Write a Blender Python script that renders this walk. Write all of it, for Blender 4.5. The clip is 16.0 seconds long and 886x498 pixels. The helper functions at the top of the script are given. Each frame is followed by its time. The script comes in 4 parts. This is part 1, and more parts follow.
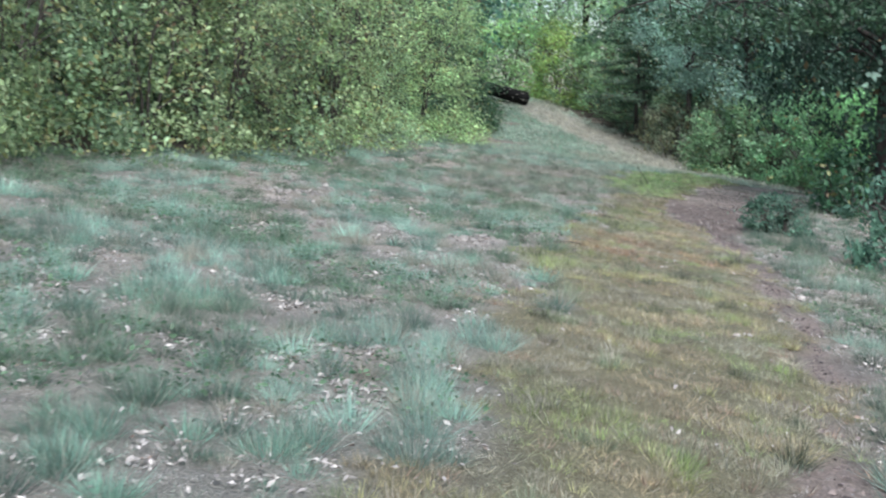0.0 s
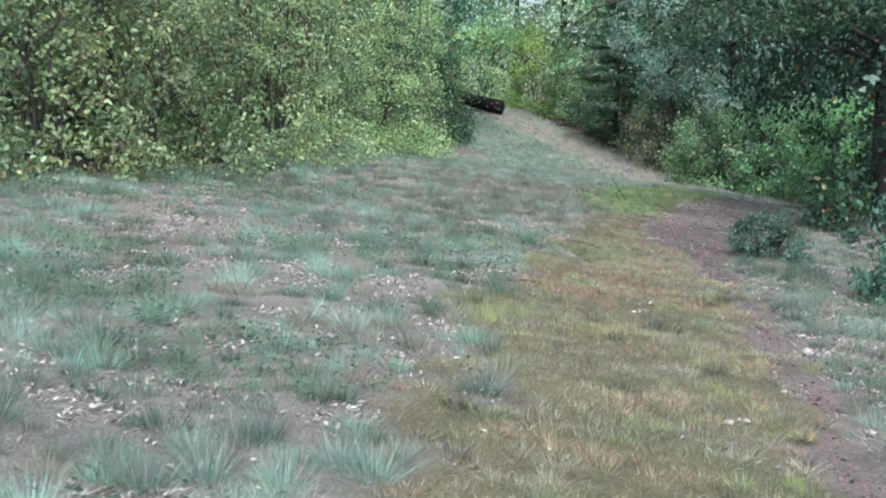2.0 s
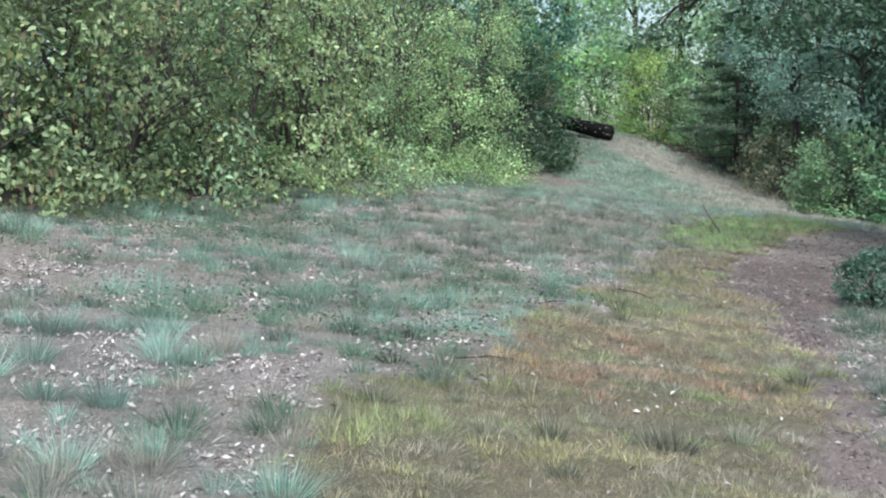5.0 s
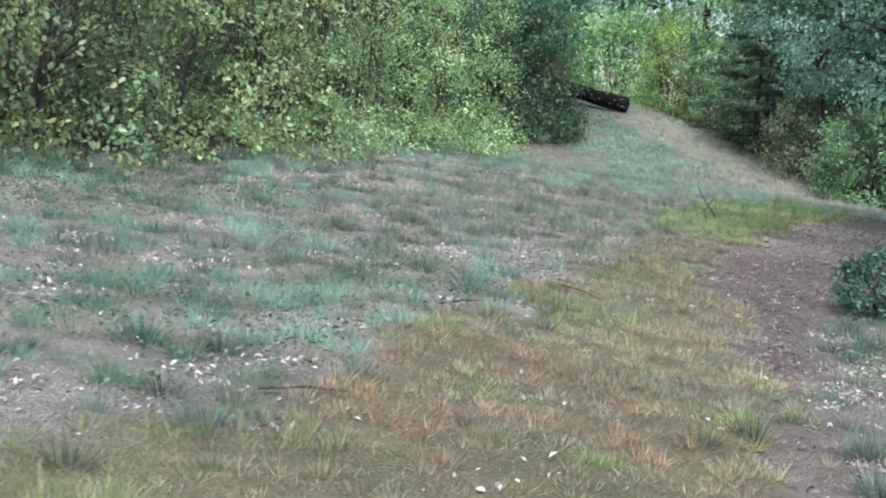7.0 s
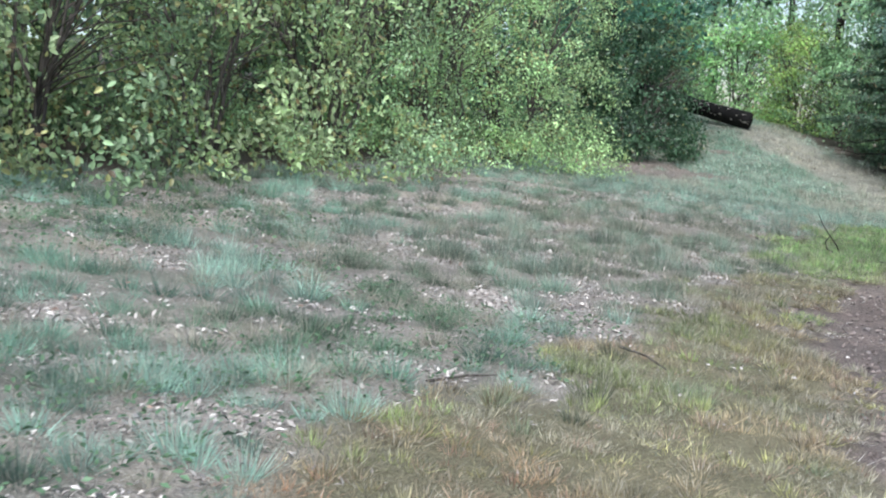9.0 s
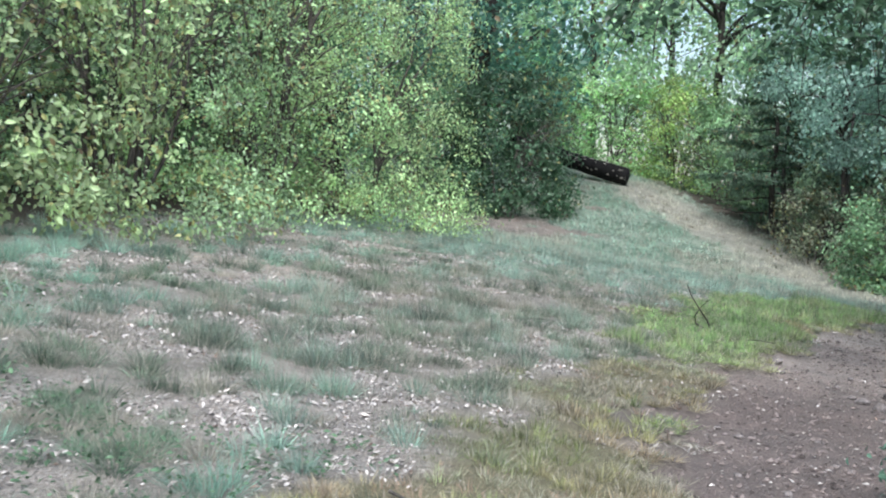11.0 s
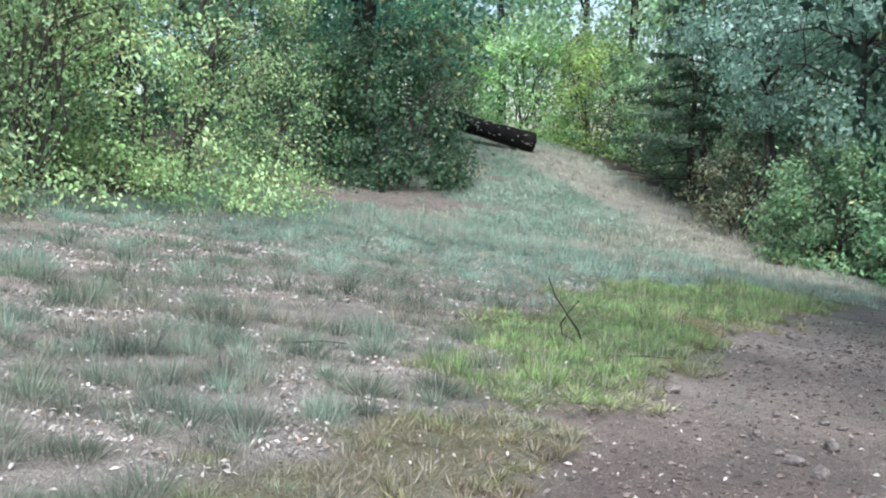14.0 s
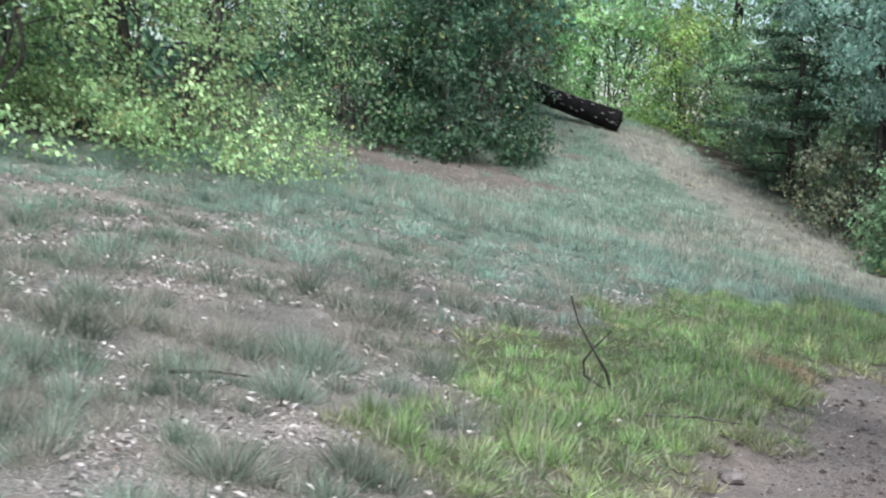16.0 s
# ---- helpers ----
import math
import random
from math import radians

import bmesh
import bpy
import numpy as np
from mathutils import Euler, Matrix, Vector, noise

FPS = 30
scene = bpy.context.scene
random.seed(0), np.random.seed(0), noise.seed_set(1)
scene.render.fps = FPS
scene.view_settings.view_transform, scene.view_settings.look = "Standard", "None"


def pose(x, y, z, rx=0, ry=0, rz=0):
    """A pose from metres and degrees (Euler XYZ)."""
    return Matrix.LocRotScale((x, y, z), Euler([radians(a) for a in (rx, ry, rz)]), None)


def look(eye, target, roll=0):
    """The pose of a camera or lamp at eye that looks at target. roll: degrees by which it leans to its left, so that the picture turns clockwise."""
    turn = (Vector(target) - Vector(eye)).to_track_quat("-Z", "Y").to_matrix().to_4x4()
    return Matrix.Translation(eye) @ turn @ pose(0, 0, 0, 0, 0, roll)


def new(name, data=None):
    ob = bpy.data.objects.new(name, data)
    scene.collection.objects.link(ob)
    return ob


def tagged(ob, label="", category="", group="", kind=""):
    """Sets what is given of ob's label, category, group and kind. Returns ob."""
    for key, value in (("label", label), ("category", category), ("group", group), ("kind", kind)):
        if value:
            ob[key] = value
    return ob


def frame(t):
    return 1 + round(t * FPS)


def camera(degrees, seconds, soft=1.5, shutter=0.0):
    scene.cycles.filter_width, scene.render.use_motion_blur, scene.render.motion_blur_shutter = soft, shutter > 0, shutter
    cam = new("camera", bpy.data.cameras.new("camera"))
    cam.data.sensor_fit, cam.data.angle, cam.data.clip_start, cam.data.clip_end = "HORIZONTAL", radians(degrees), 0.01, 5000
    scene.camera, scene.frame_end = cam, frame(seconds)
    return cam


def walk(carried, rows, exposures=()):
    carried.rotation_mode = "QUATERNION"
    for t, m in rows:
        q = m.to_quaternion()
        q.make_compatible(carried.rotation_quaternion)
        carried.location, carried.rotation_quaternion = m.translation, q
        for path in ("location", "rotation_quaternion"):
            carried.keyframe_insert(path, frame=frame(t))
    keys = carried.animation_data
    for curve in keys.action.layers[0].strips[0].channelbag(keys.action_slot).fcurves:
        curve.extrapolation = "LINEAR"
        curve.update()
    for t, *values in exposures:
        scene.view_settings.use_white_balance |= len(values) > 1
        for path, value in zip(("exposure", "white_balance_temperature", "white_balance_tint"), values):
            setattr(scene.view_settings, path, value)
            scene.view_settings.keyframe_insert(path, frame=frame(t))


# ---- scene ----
cam = camera(40.0, 16.0, 2.0, 0.28)
PATH = [
    (0, (-3.117, -6.51, 1.597), (-2.83, -4.544, 1.364), -0.8),
    (0.5, (-2.892, -5.949, 1.57), (-2.525, -4.001, 1.303), -2.7),
    (1, (-2.736, -5.438, 1.578), (-2.401, -3.478, 1.356), -0.3),
    (1.5, (-2.574, -4.941, 1.578), (-2.26, -2.978, 1.364), -1.0),
    (2, (-2.309, -4.434, 1.589), (-1.999, -2.47, 1.372), -1.3),
    (2.5, (-2.052, -3.911, 1.539), (-1.718, -1.951, 1.325), -1.2),
    (3, (-1.699, -3.409, 1.459), (-1.355, -1.455, 1.202), -3.6),
    (3.5, (-1.424, -2.959, 1.458), (-1.099, -1.002, 1.202), -1.6),
    (4, (-1.153, -2.482, 1.433), (-0.862, -0.517, 1.202), -1.1),
    (4.2, (-1.044, -2.284, 1.409), (-0.795, -0.309, 1.209), -1.8),
    (6.3, (0.019, -0.224, 1.352), (-0.024, 1.77, 1.21), -0.2),
    (6.5, (0.116, -0.035, 1.328), (0.1, 1.96, 1.185), -0.2),
    (7, (0.348, 0.422, 1.302), (0.386, 2.41, 1.094), 0.1),
    (7.5, (0.501, 0.899, 1.293), (0.484, 2.888, 1.088), 3.6),
    (8, (0.68, 1.424, 1.269), (0.604, 3.414, 1.084), 1.1),
    (8.5, (0.819, 1.932, 1.239), (0.657, 3.916, 1.055), 2.5),
    (9, (0.969, 2.46, 1.273), (0.801, 4.445, 1.092), 0.3),
    (9.5, (1.124, 2.99, 1.271), (0.953, 4.977, 1.119), 2.2),
    (10, (1.249, 3.532, 1.272), (1.177, 5.528, 1.166), 2.8),
    (10.2, (1.303, 3.742, 1.28), (1.288, 5.739, 1.185), 1.4),
    (12.3, (2.122, 5.947, 1.294), (2.186, 7.944, 1.202), 2.1),
    (12.5, (2.215, 6.167, 1.288), (2.298, 8.163, 1.193), 2.0),
    (13, (2.428, 6.757, 1.216), (2.594, 8.747, 1.113), -0.3),
    (13.5, (2.588, 7.335, 1.213), (2.739, 9.325, 1.09), 1.3),
    (14, (2.744, 7.935, 1.237), (2.863, 9.927, 1.1), -0.1),
    (14.5, (2.92, 8.523, 1.233), (2.926, 10.521, 1.167), 0.4),
    (15, (3.044, 9.106, 1.197), (2.881, 11.098, 1.125), 0.9),
    (15.5, (3.226, 9.685, 1.161), (3.122, 11.68, 1.056), 1.5),
    (16, (3.394, 10.262, 1.2), (3.368, 12.253, 1.016), 3.7),
]
walk(cam, [(t, look(eye, target, roll)) for t, eye, target, roll in PATH], [(0, 0.45), (7.5, 0.5), (10, 0.64), (15, 0.68), (16, 0.52)])

# ---- sky, sun and exposure ----
world = bpy.data.worlds.new("sky")
scene.world = world
world.use_nodes = True
wn = world.node_tree.nodes
sky = wn.new("ShaderNodeTexSky")
sky.sky_type, sky.sun_disc = "NISHITA", False
sky.sun_elevation, sky.sun_rotation = radians(56), radians(182)
sky.air_density, sky.dust_density, sky.ozone_density = 1.0, 2.0, 1.0
world.node_tree.links.new(sky.outputs[0], wn["Background"].inputs[0])
wn["Background"].inputs[1].default_value = 0.15
sun = new("sun", bpy.data.lights.new("sun", "SUN"))
sun.data.energy, sun.data.angle, sun.data.color = 3.3, radians(24), (0.94, 0.97, 1.0)
sun.rotation_euler = Euler((radians(34), 0, radians(-2)))


rng = np.random.default_rng(7)


# ---- materials ----
def node_material(name, rough=0.8):
    m = bpy.data.materials.new(name)
    m.use_nodes = True
    nt = m.node_tree
    b = nt.nodes["Principled BSDF"]
    b.inputs["Roughness"].default_value = rough
    b.inputs["Specular IOR Level"].default_value = 0.25
    return m, nt, b


def mix_colour(nt, a, b, fac, mode="MIX"):
    n = nt.nodes.new("ShaderNodeMix")
    n.data_type, n.blend_type = "RGBA", mode
    for sock, v in ((n.inputs[6], a), (n.inputs[7], b), (n.inputs[0], fac)):
        if hasattr(v, "is_linked"):
            nt.links.new(v, sock)
        elif isinstance(v, (int, float)):
            sock.default_value = v
        else:
            sock.default_value = (*v, 1)
    return n.outputs[2]


def noise_value(nt, scale, detail=4, lo=0.35, hi=0.65):
    tc = nt.nodes.new("ShaderNodeTexCoord")
    n = nt.nodes.new("ShaderNodeTexNoise")
    n.inputs["Scale"].default_value, n.inputs["Detail"].default_value = scale, detail
    nt.links.new(tc.outputs["Object"], n.inputs["Vector"])
    r = nt.nodes.new("ShaderNodeMapRange")
    r.inputs[1].default_value, r.inputs[2].default_value = lo, hi
    nt.links.new(n.outputs[0], r.inputs[0])
    return r.outputs[0]


def add_bump(nt, b, value, strength, distance):
    n = nt.nodes.new("ShaderNodeBump")
    n.inputs["Strength"].default_value, n.inputs["Distance"].default_value = strength, distance
    nt.links.new(value, n.inputs["Height"])
    nt.links.new(n.outputs[0], b.inputs["Normal"])


def foliage_material(name, spread=0.3, translucent=0.35, rough=0.5):
    """Leaf and blade colour comes from the tint of each plant, varied leaf by leaf."""
    m, nt, b = node_material(name, rough)
    att = nt.nodes.new("ShaderNodeAttribute")
    att.attribute_name = "tint"
    geo = nt.nodes.new("ShaderNodeNewGeometry")
    hsv = nt.nodes.new("ShaderNodeHueSaturation")
    val = nt.nodes.new("ShaderNodeMapRange")
    val.inputs[3].default_value, val.inputs[4].default_value = 1 - spread, 1 + spread
    nt.links.new(geo.outputs["Random Per Island"], val.inputs[0])
    nt.links.new(val.outputs[0], hsv.inputs["Value"])
    nt.links.new(att.outputs["Color"], hsv.inputs["Color"])
    nt.links.new(hsv.outputs[0], b.inputs["Base Color"])
    tr = nt.nodes.new("ShaderNodeBsdfTranslucent")
    nt.links.new(hsv.outputs[0], tr.inputs[0])
    mix = nt.nodes.new("ShaderNodeMixShader")
    mix.inputs[0].default_value = translucent
    nt.links.new(b.outputs[0], mix.inputs[1])
    nt.links.new(tr.outputs[0], mix.inputs[2])
    nt.links.new(mix.outputs[0], nt.nodes["Material Output"].inputs[0])
    return m


def bark_material(name, dark, light, scale=9):
    m, nt, b = node_material(name, 0.9)
    tc = nt.nodes.new("ShaderNodeTexCoord")
    mp = nt.nodes.new("ShaderNodeMapping")
    mp.inputs["Scale"].default_value = (1, 1, 0.22)
    n = nt.nodes.new("ShaderNodeTexNoise")
    n.inputs["Scale"].default_value, n.inputs["Detail"].default_value = scale, 6
    nt.links.new(tc.outputs["Object"], mp.inputs[0])
    nt.links.new(mp.outputs[0], n.inputs["Vector"])
    r = nt.nodes.new("ShaderNodeMapRange")
    r.inputs[1].default_value, r.inputs[2].default_value = 0.35, 0.68
    nt.links.new(n.outputs[0], r.inputs[0])
    nt.links.new(mix_colour(nt, dark, light, r.outputs[0]), b.inputs["Base Color"])
    add_bump(nt, b, n.outputs[0], 0.9, 0.03)
    return m


def mineral_material(name, dark, light, scale):
    m, nt, b = node_material(name, 0.85)
    v = noise_value(nt, scale)
    nt.links.new(mix_colour(nt, dark, light, v), b.inputs["Base Color"])
    add_bump(nt, b, v, 0.5, 0.01)
    return m


LEAF = foliage_material("leaf", 0.4, 0.5, 0.42)
LEAF.node_tree.nodes["Principled BSDF"].inputs["Specular IOR Level"].default_value = 0.55
BLADE = foliage_material("grass_blade", 0.2, 0.45, 0.65)
LITTER = foliage_material("dry_leaf", 0.2, 0.1, 0.8)
BARK = bark_material("bark", (0.02, 0.018, 0.016), (0.075, 0.065, 0.06))
STEM = bark_material("stem_bark", (0.05, 0.045, 0.04), (0.16, 0.14, 0.125), 20)
LOG_BARK = bark_material("charred_bark", (0.003, 0.003, 0.003), (0.011, 0.010, 0.010), 7)
LOG_SCAR = mineral_material("pale_scar", (0.2, 0.18, 0.165), (0.42, 0.39, 0.36), 12)
LOG_END = mineral_material("sawn_wood", (0.008, 0.007, 0.007), (0.03, 0.026, 0.024), 14)
STONE = mineral_material("pale_stone", (0.30, 0.27, 0.245), (0.54, 0.50, 0.46), 18)
DARK_STONE = mineral_material("grey_stone", (0.10, 0.09, 0.085), (0.24, 0.21, 0.20), 22)


def ground_material():
    m, nt, b = node_material("earth", 0.95)
    att = nt.nodes.new("ShaderNodeAttribute")
    att.attribute_name = "tint"
    coarse, mid, fine = noise_value(nt, 1.6), noise_value(nt, 14, 5), noise_value(nt, 70, 5)
    c = mix_colour(nt, (0.84, 0.82, 0.81), (1.1, 1.09, 1.08), mid)
    c = mix_colour(nt, att.outputs["Color"], c, 0.8, "MULTIPLY")
    d = mix_colour(nt, (0.72, 0.71, 0.70), (1.28, 1.28, 1.28), fine)
    c = mix_colour(nt, c, d, 0.85, "MULTIPLY")
    e = mix_colour(nt, (0.82, 0.84, 0.84), (1.12, 1.1, 1.08), coarse)
    c = mix_colour(nt, c, e, 1.0, "MULTIPLY")
    nt.links.new(c, b.inputs["Base Color"])
    add_bump(nt, b, fine, 0.9, 0.03)
    return m


EARTH = ground_material()


# ---- the lie of the land: a slope with soft humps, and what grows where ----
HUMP_X, HUMP_Y, HUMP_R = (-9, -3, 3, 9), (-6, 2, 10, 18, 26, 34, 42, 50), 6.5
HUMP_H = [0.12, 0.18, -0.19, -0.31, -0.38, 0.23, 0.11, -0.12, -0.02, 0.24, -0.33, 0.08, -0.17, -0.08, -0.02, 0.16,
          0.28, 0.44, 0.04, -0.14, -0.22, -0.69, -0.63, -0.05, 0.04, 0.38, 0.87, 0.55, 0.03, 0.12, 0.21, 0.1]
HUMPS = [(x, y, HUMP_H[4 * j + i]) for j, y in enumerate(HUMP_Y) for i, x in enumerate(HUMP_X)]


def height(x, y):
    x, y = np.asarray(x, float), np.asarray(y, float)
    fx, fy = 45 * np.tanh(x / 45), 70 * np.tanh(y / 70)
    near = np.exp(-np.maximum(0, np.hypot(x, y - 20) - 45) / 40)
    z = -0.083 + (-0.1514 * np.where(np.abs(x) < 18, x, fx * 18 / (45 * np.tanh(18 / 45))) + 0.0445 * np.where(y < 55, y, fy * 55 / (70 * np.tanh(55 / 70)))) * near
    for hx, hy, hh in HUMPS:
        z = z + hh * np.exp(-((x - hx) ** 2 + (y - hy) ** 2) / (2 * HUMP_R ** 2))
    return z


def wave(x, y, f, seed):
    """Cheap smooth noise between 0 and 1."""
    r = np.random.default_rng(seed)
    v = 0
    for k in range(7):
        a, p, g = r.uniform(0, 2 * np.pi), r.uniform(0, 6.3), f * r.uniform(0.6, 1.7)
        v = v + np.sin(g * (np.cos(a) * x + np.sin(a) * y) + p + 1.3 * np.sin(g * 0.6 * (np.sin(a) * x - np.cos(a) * y) + 2 * p))
    return np.clip(0.5 + v / 5.0, 0, 1)


def surface(x, y):
    """The top of the soil, with its small unevenness."""
    return height(x, y) + 0.024 * (wave(np.asarray(x, float), np.asarray(y, float), 2.6, 41) - 0.5)


TRAIL_Y = [-9, -2, 0.75, 4.1, 7.7, 10, 12, 14.2, 16.8, 19.2, 22, 24, 30]
TRAIL_X = [-3.6, -0.78, 0.45, 1.54, 2.55, 3.2, 3.72, 4.72, 6.2, 7.6, 9.6, 11.2, 15]
TRAIL_W = [0.1, 0.1, 0.1, 0.1, 0.16, 0.38, 0.70, 0.72, 0.8, 0.8, 0.75, 0.7, 0.7]
EDGE_Y = [-9, -2.64, -0.66, 1.24, 3.95, 7.1, 9.5, 12.5, 14.0, 16.0, 17.35, 19.4, 20.7, 22.2, 23.2]
EDGE_X = [-4.3, -2.76, -2.1, -1.43, -0.77, 0.55, 1.35, 2.2, 3.04, 3.4, 3.84, 4.83, 5.8, 7.4, 9.5]
HILL_Y = [21, 25, 30, 34, 37, 39.5, 44]
HILL_X = [8.6, 9.4, 9.7, 9.5, 8.7, 7.6, 6.0]


def soft(v, lo, hi):
    t = np.clip((v - lo) / (hi - lo), 0, 1)
    return t * t * (3 - 2 * t)


def zones(x, y):
    """How much of trail, hill path, yellow strip, green patch, drab tufts and litter there is at a place."""
    x, y = np.asarray(x, float), np.asarray(y, float)
    wob = 0.5 * (wave(x, y, 3.1, 3) - 0.5) + 0.3 * (wave(x, y, 9, 4) - 0.5)
    tilt = np.where(y < 10, 0.93, 0.80)
    dt = (x - np.interp(y, TRAIL_Y, TRAIL_X)) * tilt
    w = np.interp(y, TRAIL_Y, TRAIL_W)
    trail = 1 - soft(np.abs(dt) + 0.5 * wob, w * 0.7, w * 1.3 + 0.06)
    side = (x - np.interp(y, EDGE_Y, EDGE_X)) + wob
    strip = soft(side, -0.12, 0.18) * (1 - soft(dt, -0.05, 0.25)) * (1 - trail) * (1 - soft(y, 21.6, 22.6))
    green = strip * soft(y, 13.0, 15.5)
    hill = (1 - soft(np.abs(x - np.interp(y, HILL_Y, HILL_X)) + wob, 0.7, 1.7)) * soft(y, 21, 24) * (1 - soft(y, 40, 43))
    right = soft(dt, w * 0.8, w * 1.3 + 0.2) * (1 - soft(y, 17, 20))
    drab = soft(y, 8.5, 12.5) * (1 - soft(y, 16.3, 19.3)) * soft(side, -3.9, -1.7) * (1 - soft(side, -0.1, 0.15))
    litter = np.clip(0.75 * soft(wave(x, y, 2.3, 9), 0.5, 0.8) + 0.5 * soft(wave(x, y, 6.0, 10), 0.55, 0.8), 0, 1)
    litter = litter * (1 - trail) * (1 - 0.85 * strip) * (1 - soft(y, 20, 25))
    rim = np.exp(-((side + 0.35) / 0.45) ** 2) * (1 - soft(y, 16, 19))
    litter = np.clip(litter + 0.7 * rim * wave(x, y, 4.0, 15), 0, 1)
    return trail, hill, strip, green, drab, litter, right


def gaps(x, y):
    """Openings a hand or two wide between the clumps of grass."""
    x, y = np.asarray(x, float), np.asarray(y, float)
    return 1 - soft(wave(x, y, 7.5, 91) + 0.25 * (wave(x, y, 1.2, 92) - 0.5), 0.34, 0.54)


def heaps(x, y, litter):
    """Where dead leaves have gathered thickly in the openings."""
    return soft(gaps(x, y), 0.35, 0.9) * soft(wave(x, y, 3.4, 95) + 0.4 * litter, 0.42, 0.8)


def shade(*pairs):
    """Blends colours, each over the last by its weight."""
    out = np.array(pairs[0][0], float)[None, :] * np.ones((len(pairs[1][1]), 1))
    for c, w in pairs[1:]:
        out = out * (1 - w[:, None]) + np.array(c, float) * w[:, None]
    return out


def straw(x, y):
    """Bare patches of pale straw."""
    bare = np.zeros(len(x))
    for px, py, r in STRAW:
        bare = np.maximum(bare, 1 - soft(np.hypot((x - px) * 0.75, (y - py) * 1.1) + 0.35 * (wave(x, y, 5, 31) - 0.5), r * 0.5, r))
    return bare


def ground_tint(x, y):
    trail, hill, strip, green, drab, litter, right = zones(x, y)
    soil = wave(x, y, 1.1, 21)
    c = shade(((0.26, 0.265, 0.23),), ((0.31, 0.295, 0.265), soil * 0.7), ((0.235, 0.225, 0.20), drab * 0.7), ((0.40, 0.365, 0.335), litter * 0.7), ((0.43, 0.395, 0.365), gaps(x, y) * 0.7), ((0.50, 0.46, 0.43), heaps(x, y, litter) * 0.7), ((0.34, 0.335, 0.30), (1 - soft(y, 2, 6)) * 0.5),
              ((0.27, 0.37, 0.30), soft(y, 17.5, 21) * 0.85), ((0.46, 0.44, 0.39), hill * 0.85), ((0.33, 0.305, 0.275), right * 0.8),
              ((0.25, 0.235, 0.155), strip), ((0.15, 0.18, 0.085), green * 0.8), ((0.225, 0.186, 0.172), trail), ((0.46, 0.41, 0.38), trail * soft(y, 13.2, 16.5)), ((0.34, 0.285, 0.262), trail * (1 - soft(y, 5, 9))))
    worn = trail * wave(x, y, 1.8, 23)
    c = c * (1 - 0.5 * worn[:, None]) + np.array((0.30, 0.255, 0.235)) * 0.5 * worn[:, None]
    patch = soft(y, 18, 21) * soft(wave(x, y, 1.5, 24), 0.45, 0.75) * (1 - hill) * 0.6
    c = c * (1 - patch[:, None]) + np.array((0.16, 0.25, 0.185)) * patch[:, None]
    bare = straw(x, y)
    c = c * (1 - bare[:, None]) + np.where(y[:, None] > 30, np.array((0.29, 0.255, 0.23)), np.array((0.47, 0.42, 0.375))) * bare[:, None]
    # The ground tint turns darker brown under the hedge and past the wood's edge.
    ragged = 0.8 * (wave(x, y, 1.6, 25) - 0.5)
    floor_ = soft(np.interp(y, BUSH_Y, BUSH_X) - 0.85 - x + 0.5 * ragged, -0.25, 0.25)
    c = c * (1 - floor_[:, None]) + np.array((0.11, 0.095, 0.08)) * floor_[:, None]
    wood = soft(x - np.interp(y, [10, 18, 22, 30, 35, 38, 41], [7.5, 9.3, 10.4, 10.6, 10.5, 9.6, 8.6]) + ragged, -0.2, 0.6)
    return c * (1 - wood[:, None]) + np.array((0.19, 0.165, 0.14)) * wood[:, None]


STRAW = [(-3.8, 7.8, 0.56), (-3.05, 6.7, 0.56), (-1.8, 11.3, 0.45), (-0.05, 15.4, 0.60), (-1.9, 9.4, 0.38), (2.2, 33.0, 1.2), (1.1, 33.5, 1.1), (3.6, 32.9, 1.1), (1.9, 32.0, 0.9), (3.0, 32.0, 0.9), (4.4, 33.4, 0.9), (3.2, 34.2, 1.2), (1.6, 34.4, 1.2), (1.0, 18.3, 0.38),
         (-2.2, 3.2, 0.38), (-1.3, 6.0, 0.34), (5.6, 36.6, 0.38), (-2.9, 10.6, 0.38), (-4.6, 6.0, 0.45)]
BUSH_Y = [-5, 5.3, 8.4, 9.8, 11.1, 12.9, 15.2, 18.0, 20.0, 22.0, 24, 45]
BUSH_X = [-6.6, -5.6, -5.0, -3.85, -2.75, -2.35, -1.25, -0.55, 0.35, 1.5, 1.4, -1.0]


# ---- mesh builders ----
def mesh_object(name, verts, faces_flat, loops, material, tint=None, smooth=False):
    """verts (n, 3); faces_flat: all corner indices; loops: corners per face, one number or an array."""
    me = bpy.data.meshes.new(name)
    verts = np.ascontiguousarray(verts, np.float32)
    flat = np.ascontiguousarray(faces_flat, np.int32).ravel()
    count = len(flat) // loops if isinstance(loops, int) else len(loops)
    totals = np.full(count, loops, np.int32) if isinstance(loops, int) else np.asarray(loops, np.int32)
    me.vertices.add(len(verts))
    me.vertices.foreach_set("co", verts.ravel())
    me.loops.add(len(flat))
    me.loops.foreach_set("vertex_index", flat)
    me.polygons.add(count)
    me.polygons.foreach_set("loop_start", np.r_[0, np.cumsum(totals)[:-1]].astype(np.int32))
    if smooth:
        me.polygons.foreach_set("use_smooth", np.ones(count, bool))
    me.update(calc_edges=True)
    if tint is not None:
        att = me.color_attributes.new("tint", "FLOAT_COLOR", "POINT")
        att.data.foreach_set("color", np.c_[tint, np.ones(len(tint))].astype(np.float32).ravel())
    me.materials.append(material)
    return new(name, me)


def under(ob, parent):
    ob.parent = parent
    return ob


def unit(v):
    return v / np.maximum(np.linalg.norm(v, axis=1, keepdims=True), 1e-9)


